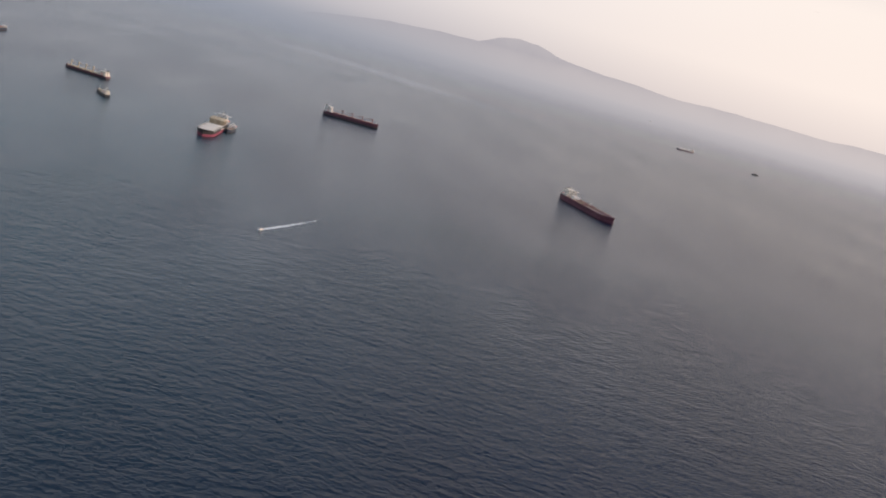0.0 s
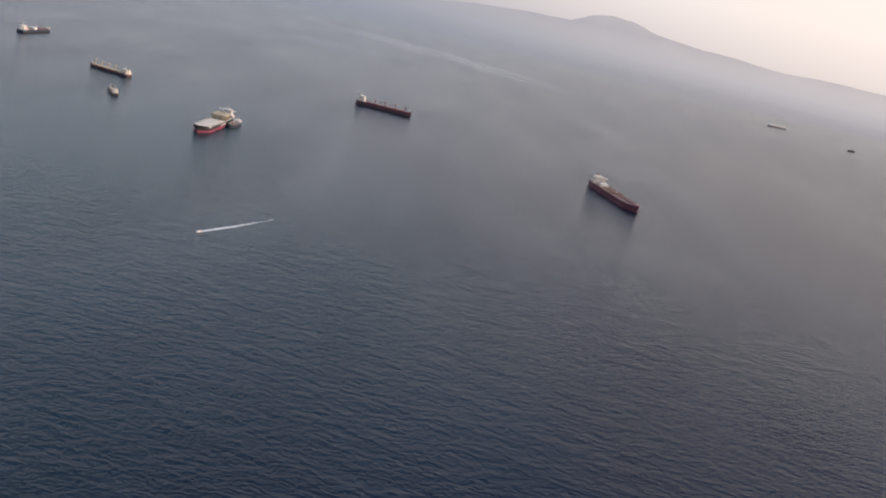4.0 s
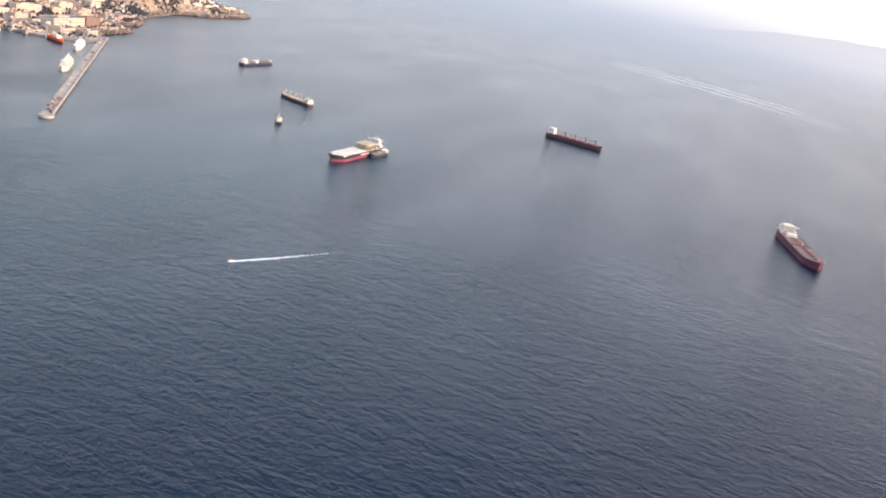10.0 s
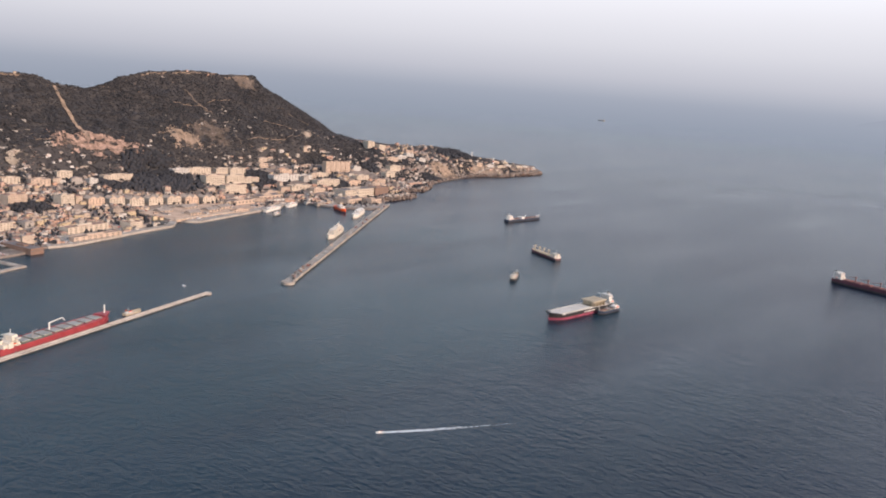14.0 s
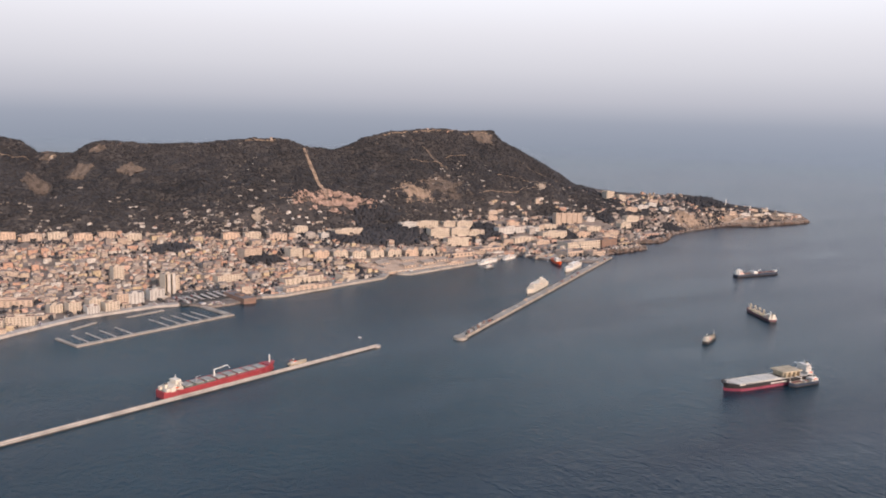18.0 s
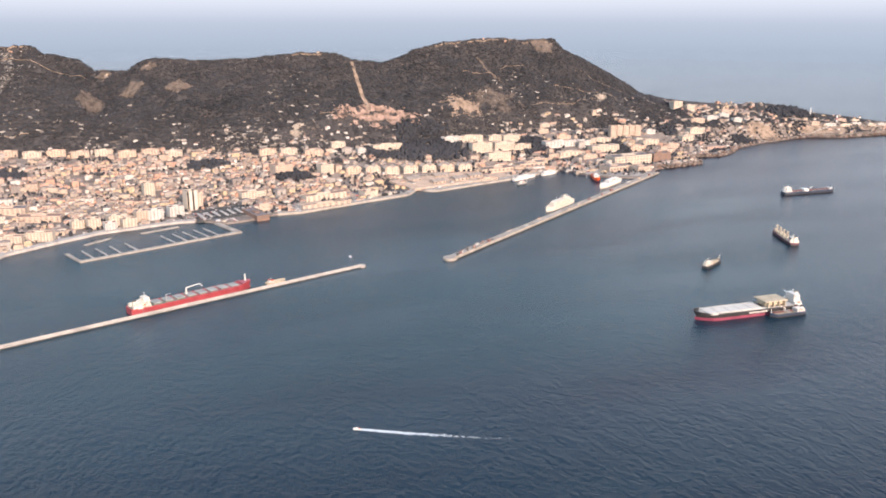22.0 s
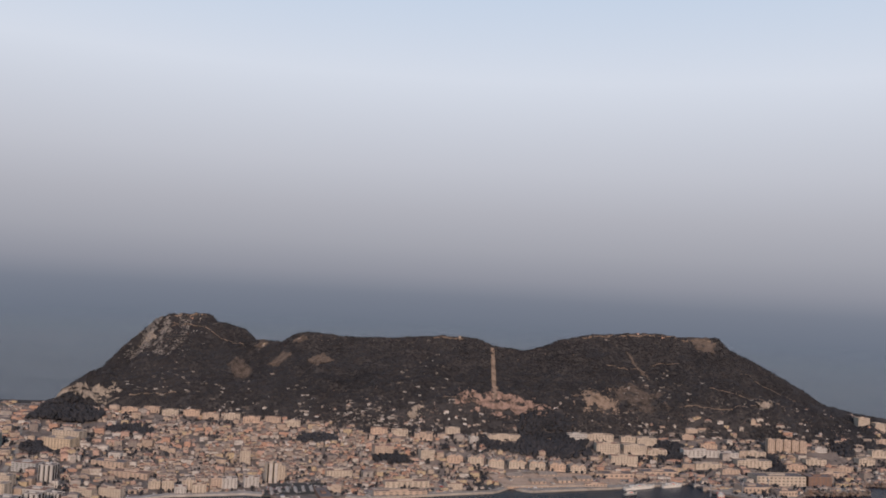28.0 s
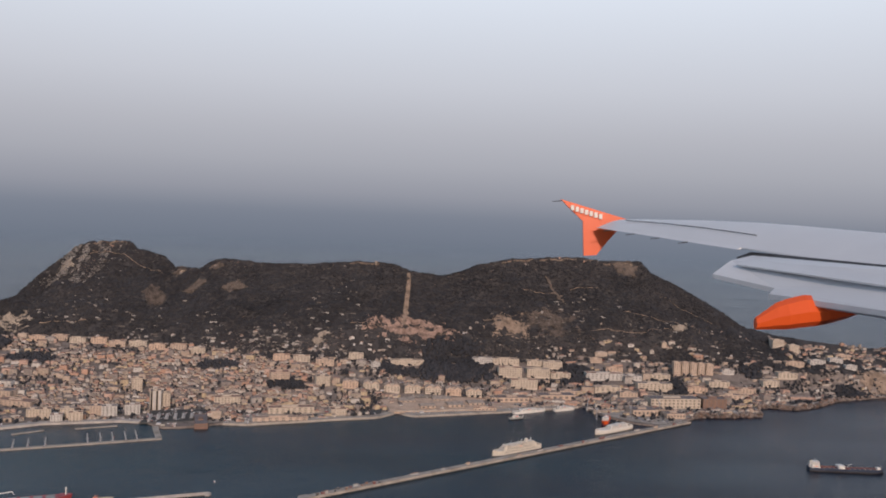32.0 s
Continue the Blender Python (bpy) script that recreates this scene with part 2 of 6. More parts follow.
def foam_material(name, thick):
    m = material(name, [(0.62, 0.66, 0.68)], rough=0.8, stain=0.1)
    nt = m.node_tree
    N, L = nt.nodes.new, nt.links.new
    geo, n = N("ShaderNodeNewGeometry"), N("ShaderNodeTexNoise")
    n.inputs["Scale"].default_value, n.inputs["Detail"].default_value = 0.9, 6
    L(geo.outputs["Position"], n.inputs["Vector"])
    at = N("ShaderNodeAttribute")
    at.attribute_name = "thickness"
    s = N("ShaderNodeMath")
    s.operation = "ADD"
    L(n.outputs["Fac"], s.inputs[0])
    L(at.outputs["Fac"], s.inputs[1])
    r = N("ShaderNodeMapRange")
    r.inputs["From Min"].default_value, r.inputs["From Max"].default_value = 1.0 - thick, 1.5 - thick
    L(s.outputs[0], r.inputs["Value"])
    L(r.outputs[0], nt.nodes["Principled BSDF"].inputs["Alpha"])
    return m


SEA = sea_material()
SCRUB_GROUND = material("scrub_ground", [(0.053, 0.053, 0.058), (0.072, 0.067, 0.067)], 0.95, grain=4, stain=0.25, bump=0.4, spec=0.1)
LIMESTONE = material("limestone", [(0.22, 0.19, 0.15), (0.36, 0.30, 0.24)], 0.9, grain=2.2, stain=0.35, bump=0.9, spec=0.2)
RED_ROCK = material("quarried_rock", [(0.10, 0.07, 0.06), (0.36, 0.25, 0.20)], 0.9, grain=1.4, stain=0.45, bump=0.9, spec=0.2)
TOWN_GROUND = material("town_ground", [(0.13, 0.112, 0.10), (0.24, 0.20, 0.175)], 0.9, grain=2.5, stain=0.3, spec=0.2)
CONCRETE = material("quay_concrete", [(0.28, 0.245, 0.21), (0.38, 0.335, 0.29)], 0.85, grain=1.6, stain=0.22, spec=0.3)
ASPHALT = material("asphalt", [(0.05, 0.05, 0.05), (0.08, 0.078, 0.075)], 0.9, grain=1.6, stain=0.2, spec=0.3)
SAND = material("sand_pitch", [(0.40, 0.285, 0.21), (0.54, 0.40, 0.305)], 0.95, grain=2, stain=0.15, spec=0.1)
PLASTER = material("plaster", [(0.46, 0.375, 0.305), (0.41, 0.325, 0.26), (0.50, 0.45, 0.395), (0.34, 0.285, 0.24), (0.55, 0.515, 0.475), (0.48, 0.30, 0.22), (0.45, 0.36, 0.285), (0.26, 0.225, 0.205), (0.50, 0.40, 0.27), (0.37, 0.335, 0.305), (0.52, 0.36, 0.29)], 0.85, stain=0.16, vary="object", spec=0.2)
PLASTER_MIXED = material("plaster_mixed", [(0.46, 0.375, 0.305), (0.41, 0.325, 0.26), (0.50, 0.45, 0.395), (0.34, 0.285, 0.24), (0.55, 0.515, 0.475), (0.48, 0.30, 0.22), (0.45, 0.36, 0.285), (0.26, 0.225, 0.205), (0.50, 0.40, 0.27), (0.37, 0.335, 0.305), (0.52, 0.36, 0.29)], 0.85, stain=0.16, vary="island", spec=0.2)
ROOF = material("roof", [(0.31, 0.21, 0.17), (0.28, 0.235, 0.215), (0.37, 0.31, 0.27), (0.22, 0.18, 0.165), (0.34, 0.22, 0.175), (0.20, 0.18, 0.18)], 0.9, stain=0.25, vary="object", spec=0.15)
ROOF_MIXED = material("roof_mixed", [(0.31, 0.21, 0.17), (0.28, 0.235, 0.215), (0.39, 0.33, 0.29), (0.22, 0.18, 0.165), (0.35, 0.22, 0.175), (0.19, 0.17, 0.17)], 0.9, stain=0.25, vary="island", spec=0.15)
GLASS_DARK = material("window_glass", [(0.11, 0.10, 0.097)], 0.3, stain=0.1, bump=0, spec=0.6)
WHITE_PAINT = material("white_paint", [(0.70, 0.67, 0.62)], 0.5, stain=0.08, bump=0.1)
CREAM_PAINT = material("cream_paint", [(0.66, 0.60, 0.51)], 0.55, stain=0.12, bump=0.1)
RED_HULL = material("red_hull_paint", [(0.27, 0.035, 0.048), (0.33, 0.055, 0.065)], 0.5, stain=0.18, bump=0.15)
MAROON_HULL = material("maroon_hull_paint", [(0.092, 0.030, 0.048), (0.122, 0.044, 0.062)], 0.55, stain=0.2, bump=0.15)
BLACK_HULL = material("black_hull_paint", [(0.022, 0.022, 0.026), (0.04, 0.038, 0.04)], 0.5, stain=0.15, bump=0.15)
BLUE_HULL = material("blue_hull_paint", [(0.025, 0.04, 0.08), (0.04, 0.055, 0.09)], 0.5, stain=0.15, bump=0.15)
CRIMSON_HULL = material("crimson_hull_paint", [(0.21, 0.034, 0.07), (0.26, 0.055, 0.09)], 0.55, stain=0.2, bump=0.15)
TAN_ROCK = material("tan_rock", [(0.16, 0.12, 0.095), (0.31, 0.235, 0.18)], 0.9, grain=2, stain=0.35, bump=0.9, spec=0.2)
DECK_RED = material("red_deck", [(0.165, 0.062, 0.062), (0.215, 0.09, 0.082)], 0.8, stain=0.25)
DECK_GREY = material("grey_deck", [(0.24, 0.25, 0.24), (0.33, 0.33, 0.31)], 0.8, stain=0.2)
DECK_PALE = material("pale_deck", [(0.50, 0.48, 0.44), (0.58, 0.55, 0.50)], 0.8, stain=0.12)
DECK_GREEN = material("green_deck", [(0.12, 0.15, 0.12), (0.18, 0.20, 0.16)], 0.8, stain=0.2)
DECK_TAN = material("tan_deck", [(0.40, 0.33, 0.23), (0.48, 0.40, 0.29)], 0.8, stain=0.22)
ORANGE_PAINT = material("orange_paint", [(0.72, 0.10, 0.015)], 0.42, stain=0.05, bump=0.03, spec=0.5)
STEEL = material("grey_steel", [(0.30, 0.30, 0.31)], 0.5, metal=0.3, stain=0.15)
WING_GREY = material("grey_aircraft_paint", [(0.54, 0.56, 0.59), (0.60, 0.62, 0.65)], 0.38, stain=0.05, bump=0.02, grain=0.4, spec=0.5)
WING_DARK = material("flap_gap_shadowed_metal", [(0.05, 0.05, 0.055)], 0.6, stain=0.1, bump=0)
LEAVES = material("scrub_leaves", [(0.049, 0.051, 0.058), (0.051, 0.052, 0.058), (0.054, 0.054, 0.060), (0.048, 0.050, 0.057), (0.057, 0.055, 0.060), (0.046, 0.048, 0.055)], 0.95, grain=9, stain=0.24, bump=0, vary="island", spec=0.1)
ROOF_GREY = material("grey_tan_roof", [(0.24, 0.205, 0.18), (0.32, 0.275, 0.24)], 0.85, grain=1.0, stain=0.2, spec=0.25)
DRY_SOIL = material("dry_soil", [(0.085, 0.070, 0.062), (0.15, 0.12, 0.10)], 0.95, grain=1.5, stain=0.3, bump=0.6, spec=0.1)
BROWN_SOIL = material("overgrown_soil", [(0.062, 0.056, 0.053), (0.12, 0.098, 0.085)], 0.95, grain=1.2, stain=0.35, bump=0.6, spec=0.1)
PALE_CONCRETE = material("pale_concrete", [(0.34, 0.31, 0.285), (0.45, 0.41, 0.375)], 0.85, grain=1.6, stain=0.2, spec=0.3)
SHADED_WET_CONCRETE = material("shaded_weedy_wet_concrete", [(0.055, 0.052, 0.045), (0.085, 0.078, 0.066)], 0.6, grain=0.8, stain=0.3, spec=0.4)
VILLA_WHITE = material("villa_whitewash", [(0.50, 0.475, 0.44), (0.42, 0.375, 0.33), (0.58, 0.56, 0.54), (0.36, 0.305, 0.26)], 0.8, stain=0.12, vary="object", spec=0.2)
TERRACE_STONE = material("terrace_stone", [(0.20, 0.175, 0.155), (0.27, 0.24, 0.215), (0.15, 0.13, 0.115), (0.36, 0.335, 0.31)], 0.9, stain=0.2, vary="island", spec=0.2)


def hills_material():
    """Far slopes with haze imitated by a blue-grey glow, more see-through towards the sea."""
    m = bpy.data.materials.new("far_hills_painted_haze")
    m.use_nodes = True
    nt = m.node_tree
    N, L = nt.nodes.new, nt.links.new
    nt.nodes.remove(nt.nodes["Principled BSDF"])
    haze_glow, clear, mix = N("ShaderNodeEmission"), N("ShaderNodeBsdfTransparent"), N("ShaderNodeMixShader")
    # self-lit colour stands in for the haze in front of the slopes
    haze_glow.inputs["Color"].default_value = (0.185, 0.20, 0.262, 1)
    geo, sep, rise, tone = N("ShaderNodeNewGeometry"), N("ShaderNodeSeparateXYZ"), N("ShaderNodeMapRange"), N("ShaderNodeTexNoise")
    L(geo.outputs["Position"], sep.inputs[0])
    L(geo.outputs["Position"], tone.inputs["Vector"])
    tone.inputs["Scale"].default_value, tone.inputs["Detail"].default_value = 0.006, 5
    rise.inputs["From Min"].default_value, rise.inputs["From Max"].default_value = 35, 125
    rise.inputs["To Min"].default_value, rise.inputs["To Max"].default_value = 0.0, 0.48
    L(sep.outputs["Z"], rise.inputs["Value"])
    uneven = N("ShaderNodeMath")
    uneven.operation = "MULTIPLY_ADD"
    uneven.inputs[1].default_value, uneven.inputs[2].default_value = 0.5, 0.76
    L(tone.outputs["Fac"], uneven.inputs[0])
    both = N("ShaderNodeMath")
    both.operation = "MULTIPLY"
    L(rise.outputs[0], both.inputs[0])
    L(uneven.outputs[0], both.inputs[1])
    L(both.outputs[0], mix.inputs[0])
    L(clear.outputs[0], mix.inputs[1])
    L(haze_glow.outputs[0], mix.inputs[2])
    L(mix.outputs[0], nt.nodes["Material Output"].inputs[0])
    return m


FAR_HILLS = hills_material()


# ---- mesh building ----
class Shape:
    """Points and faces of one mesh, collected piece by piece."""

    def __init__(self):
        self.v, self.f = [], []

    def add(self, verts, faces):
        n = len(self.v)
        self.v += [tuple(p) for p in verts]
        self.f += [tuple(i + n for i in q) for q in faces]
        return self

    def box(self, x0, y0, z0, x1, y1, z1, m=None, taper=0.0):
        tx, ty = (x1 - x0) * taper / 2, (y1 - y0) * taper / 2
        p = [(x0, y0, z0), (x1, y0, z0), (x1, y1, z0), (x0, y1, z0), (x0 + tx, y0 + ty, z1), (x1 - tx, y0 + ty, z1), (x1 - tx, y1 - ty, z1), (x0 + tx, y1 - ty, z1)]
        if m is not None:
            p = [m @ Vector(q) for q in p]
        return self.add(p, [(0, 3, 2, 1), (4, 5, 6, 7), (0, 1, 5, 4), (1, 2, 6, 5), (2, 3, 7, 6), (3, 0, 4, 7)])

    def gable(self, x0, y0, z0, x1, y1, z1, m=None, over=0.15):
        x0, y0, x1, y1 = x0 - over, y0 - over, x1 + over, y1 + over
        ym, hip = (y0 + y1) / 2, min(x1 - x0, y1 - y0) * 0.25
        p = [(x0, y0, z0), (x1, y0, z0), (x1, y1, z0), (x0, y1, z0), (x0 + hip, ym, z1), (x1 - hip, ym, z1)]
        if m is not None:
            p = [m @ Vector(q) for q in p]
        return self.add(p, [(0, 3, 2, 1), (0, 1, 5, 4), (1, 2, 5), (2, 3, 4, 5), (3, 0, 4)])

    def rod(self, a, b, r, r2=None, sides=8):
        a, b = Vector(a), Vector(b)
        r2 = r if r2 is None else r2
        q = (b - a).to_track_quat("Z", "Y")
        ring = [Vector((math.cos(6.2832 * i / sides), math.sin(6.2832 * i / sides), 0)) for i in range(sides)]
        p = [a + q @ (c * r) for c in ring] + [b + q @ (c * r2) for c in ring]
        f = [(i, (i + 1) % sides, sides + (i + 1) % sides, sides + i) for i in range(sides)]
        return self.add(p, f + [tuple(range(sides - 1, -1, -1)), tuple(range(sides, 2 * sides))])

    def loft(self, rings, closed=True, caps=True):
        n, base = len(rings[0]), len(self.v)
        self.v += [tuple(p) for r in rings for p in r]
        for i in range(len(rings) - 1):
            for j in range(n if closed else n - 1):
                k = (j + 1) % n
                self.f.append((base + i * n + j, base + i * n + k, base + (i + 1) * n + k, base + (i + 1) * n + j))
        if caps and closed:
            self.f.append(tuple(base + j for j in range(n - 1, -1, -1)))
            self.f.append(tuple(base + (len(rings) - 1) * n + j for j in range(n)))
        return self

    def mesh(self, name, mat, smooth=False):
        me = bpy.data.meshes.new(name)
        me.from_pydata(self.v, [], self.f)
        me.materials.append(mat)
        if smooth:
            me.shade_smooth()
        me.update()
        return me


def part(name, shape, mat=None, parent=None, label="", m=None, smooth=False):
    me = shape.mesh(name, mat, smooth) if isinstance(shape, Shape) else shape
    ob = new(name, me)
    if parent is not None:
        ob.parent = parent
    if m is not None:
        ob.matrix_basis = m
    return tagged(ob, label) if label else ob


def thing(name, label, category, m=None, group="", kind=""):
    ob = new(name)
    ob.empty_display_size = 0.5
    if m is not None:
        ob.matrix_basis = m
    return tagged(ob, label, category, group, kind)


def structure(name, shape, mat, label, category, smooth=False):
    return tagged(part(name, shape, mat, None, "", None, smooth), label, category, "", "structure")


def lerp_table(rows, y, col):
    """Straight lines between the rows of a table, sorted by their first number."""
    return float(np.interp(y, [r[0] for r in rows], [r[col] for r in rows]))


def smooth01(a, b, x):
    t = min(1, max(0, (x - a) / (b - a)))
    return t * t * (3 - 2 * t)

# ---- sea, land and far hills ----
def disc(cx, cy, radii, sides, z):
    s = Shape()
    rings = [[(cx + r * math.cos(6.28318 * i / sides), cy + r * math.sin(6.28318 * i / sides), z) for i in range(sides)] for r in radii]
    s.loft(rings, closed=True, caps=False)
    s.f.append(tuple(range(sides)))
    return s


structure("sea", disc(-640, 200, (300, 900, 2000, 3200, 4300), 96, 0.0), SEA, "grey-blue rippled open sea fading out in imitated evening haze", "sea")

SHORE = [(-535, -55), (-522, -72), (-508, -76), (-441, -80), (-413, -67), (-352, -85), (-313, -102), (-293, -120), (-272, -134), (-255, -131), (-246, -133), (-239, -157),
         (-209, -165), (-196, -165), (-181, -183), (-165, -196), (-150, -190), (-135, -176), (-126, -150), (-75, -172), (-20, -192), (-8, -185), (2, -199), (27, -208),
         (72, -226), (85, -226), (101, -236), (113, -239), (125, -229), (138, -228), (176, -240), (201, -258), (216, -270), (224, -287), (234, -300), (430, -302)]
# y; where the slope begins and how high; the ridge; the far shore
LAND = [(-540, -50, 6, -20, 30), (-500, -62, 7, -20, 60), (-440, -62, 8, -10, 80), (-400, -55, 12, 0, 90), (-350, -65, 13, 5, 95), (-300, -70, 16, 5, 95),
        (-240, -60, 17, 20, 110), (-150, -66, 17, 25, 115), (-60, -88, 16, 0, 110), (0, -98, 16, -8, 105), (60, -108, 16, -5, 100), (150, -84, 17, 5, 100),
        (230, -72, 18, 40, 105), (270, -70, 17, 28, 90), (290, -84, 19, -45, 60), (306, -92, 16, -58, 60), (312, -60, 3, -40, 70), (316, 40, 2, 50, 70), (430, 40, 1.5, 50, 70)]
RIDGE = [(-540, 5), (-500, 10.5), (-470, 14.5), (-447, 19.5), (-430, 22.5), (-415, 25), (-391, 24), (-348, 27), (-311, 31), (-287, 36.5), (-259, 54), (-231, 69), (-212, 77), (-203, 86), (-178, 85), (-150, 87.5), (-92, 84),
         (-67, 79), (-53, 73), (-38, 69.5), (-14, 71.5), (1, 77.5), (29, 78), (67, 74.5), (105, 73), (137, 75.5), (146, 73), (158, 66), (180, 66), (191, 74), (215, 78), (224, 84),
         (252, 83), (266, 78), (277, 62), (286, 43), (304, 28), (311, 5), (430, 1.5)]
A_SHORE, A_LAND, A_RIDGE = (np.array(a, float) for a in (SHORE, LAND, RIDGE))


def station(y):
    s = np.interp(y, A_SHORE[:, 0], A_SHORE[:, 1])
    t, tz, r, e = (np.interp(y, A_LAND[:, 0], A_LAND[:, k]) for k in (1, 2, 3, 4))
    edge = float(np.interp(y, [-530, -440, -412, -400, -360, -325, -310, -230, -190], [3.6, 3.0, 2.6, 0.7, 0.6, 0.7, 1.6, 1.2, 0.9]))
    return s, max(t, s + 4), tz, r, np.interp(y, A_RIDGE[:, 0], A_RIDGE[:, 1]), e, edge


def crag(x, y):
    return noise.fractal(Vector((x * 0.045, y * 0.045, 3.1)), 1.0, 2.1, 5)


def height(x, y, st=None):
    s, t, tz, r, rz, e, edge = st or station(y)
    if x <= s:
        return -2.0
    if x <= t:
        v = (x - s) / (t - s)
        return edge + max(0, tz - edge) * max(0, (v - 0.3) / 0.7) ** 1.25
    if x <= r:
        u = (x - t) / max(1, r - t)
        relief = min(1.0, rz / 45)
        return tz + (rz - tz) * (u + 0.05 * math.sin(6.28 * u)) + relief * (5.0 * crag(x, y) * max(0, math.sin(3.1416 * u)) ** 0.7 + 1.2 * noise.noise(Vector((x * 0.15, y * 0.15, 8))))
    w = min(1, (x - r) / max(1, e - r))
    return rz * (1 - w ** 0.7) + 4 * relief_east(x, y, w) - 2 * w


def relief_east(x, y, w):
    return crag(x, y) * math.sin(3.1416 * w)


def land_sheet(y0, y1, step, columns):
    """A sheet whose columns follow shore, foot and ridge. columns: a function of a station that gives the x of every column."""
    s = Shape()
    rings = []
    y = y0
    while y <= y1 + 0.01:
        st = station(y)
        rings.append([(x, y, height(x, y, st)) for x in columns(st)])
        y += step
    s.loft(rings, closed=False)
    s.f = [q[::-1] for q in s.f]
    return s


structure("ground_town", land_sheet(-536, 430, 2.0, lambda a: [a[0] - 0.6, a[0] + 0.001] + [a[0] + (a[1] - a[0]) * (i + 1) / 34 for i in range(34)]), TOWN_GROUND,
          "paved and dusty ground of a harbour town", "ground")
structure("ground_rock", land_sheet(-536, 430, 2.0, lambda a: [a[1] + (a[3] - a[1]) * i / 52 for i in range(53)] + [a[3] + (a[5] - a[3]) * (i + 1) / 16 for i in range(16)]), SCRUB_GROUND,
          "steep rocky hillside with dark scrub and crags", "hillside", smooth=False)


def far_range(name, label, crest, dist, seed):
    """A range on the horizon with haze put into its glow. crest: compass direction and height, in order; only the near
    slope, which turns see-through as imitated haze, and the crest.
    """
    s, n = Shape(), 160
    near, top = [], []
    for i in range(n + 1):
        az = crest[0][0] + (crest[-1][0] - crest[0][0]) * i / n
        a = radians(az)
        h = max(-4, lerp_table(crest, az, 1) * (1 + 0.05 * noise.fractal(Vector((i * 0.16, seed, 0)), 1, 2, 4)))
        near.append((-560 + (dist - 130) * math.sin(a), 300 + (dist - 130) * math.cos(a), -6))
        top.append((-560 + dist * math.sin(a), 300 + dist * math.cos(a), h))
    s.loft([near, top], closed=False)
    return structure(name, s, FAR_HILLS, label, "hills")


far_range("backdrop_hills", "blue mountain range across the strait with imitated haze",
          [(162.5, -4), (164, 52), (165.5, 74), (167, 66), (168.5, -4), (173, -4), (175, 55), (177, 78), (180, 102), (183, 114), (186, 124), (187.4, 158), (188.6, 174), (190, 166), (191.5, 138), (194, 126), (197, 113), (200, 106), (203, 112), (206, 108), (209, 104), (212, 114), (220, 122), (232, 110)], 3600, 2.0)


# ---- moles and quays ----
def strip(points, half, z0, z1):
    """A long low wall of even width along points."""
    s = Shape()
    rings = []
    for i, p in enumerate(points):
        a, b = Vector(points[max(0, i - 1)]), Vector(points[min(len(points) - 1, i + 1)])
        d = (b - a).normalized()
        n = Vector((-d.y, d.x)) * half
        q = Vector(p)
        rings.append([(q.x - n.x, q.y - n.y, z0), (q.x + n.x, q.y + n.y, z0), (q.x + n.x * 0.94, q.y + n.y * 0.94, z1), (q.x - n.x * 0.94, q.y - n.y * 0.94, z1)])
    return s.loft(rings)


def mole(name, label, a, b, half, bulge, parapet, z=0.95, mat=None):
    mat = mat or CONCRETE
    top = thing(name, label, "breakwater", kind="structure")
    a, b = Vector(a), Vector(b)
    n = 14
    d = (b - a).normalized()
    side = Vector((-d.y, d.x))
    for i in range(n):
        part("block", strip([a + (b - a) * (i / n) + d * 0.06, a + (b - a) * ((i + 1) / n) - d * 0.06], half, -2.0, z), mat, top)
    part("round_head", Shape().rod((a.x, a.y, -2), (a.x, a.y, z + 0.1), half * bulge, half * bulge * 0.97, 20), mat, top)
    # dark weedy strip that also paints the shade on the mole's side
    part("tide_band", strip([a - d * 0.02, b], half + 0.05, -1.8, 0.42 * z), SHADED_WET_CONCRETE, top, "dark band of weed and painted shade at the waterline")
    part("parapet", strip([a + side * (half * parapet), b + side * (half * parapet)], 0.18, z, z + 0.45), mat, top)
    for i in range(9):
        p = a + (b - a) * ((i + 0.5) / 9) - side * (half * 0.3)
        part("lamp_post", Shape().rod((p.x, p.y, z - 0.05), (p.x, p.y, 2.6), 0.07, 0.05, 6), STEEL, top)
    return top


mole("detached_mole", "long narrow grey concrete breakwater standing free in the sea", (-339.2, 64.8), (-398.7, 213.4), 0.68, 2.3, -0.7, 0.7, PALE_CONCRETE)
mole("south_mole", "broad pale concrete mole joined to the dockyard", (-340.5, 24.5), (-182, -184), 2.5, 1.3, -0.8)
part("round_head", Shape().rod((-398.7, 213.4, -2), (-398.7, 213.4, 0.8), 1.7, 1.6, 20), PALE_CONCRETE, bpy.data.objects["detached_mole"])


# ---- ships ----
def hull_rings(L, B, z_low, z_high, sheer, n=17, flare=1.0):
    """Outline of the hull from stern to bow at two heights."""
    low, high = [], []
    for i in range(n):
        s = i / (n - 1)
        w = 0.5 * B * min(1, 0.72 + s * 2.4) * (1 - max(0, (s - 0.80) / 0.20) ** 2.1)
        lift = sheer * max(0, (s - 0.84) / 0.16) ** 1.4
        low.append((-L / 2 + L * 0.985 * s, w * 0.97, z_low))
        high.append((-L / 2 + L * s, w * flare, z_high + lift))
    close = lambda r: r + [(x, -y, z) for x, y, z in r[::-1]]
    return close(low), close(high)


def at_sea(x, y, bow):
    """A pose on the water with the bow towards the compass-free direction bow (dx, dy)."""
    return Matrix.Translation((x, y, 0)) @ Matrix.Rotation(math.atan2(bow[1], bow[0]), 4, "Z")


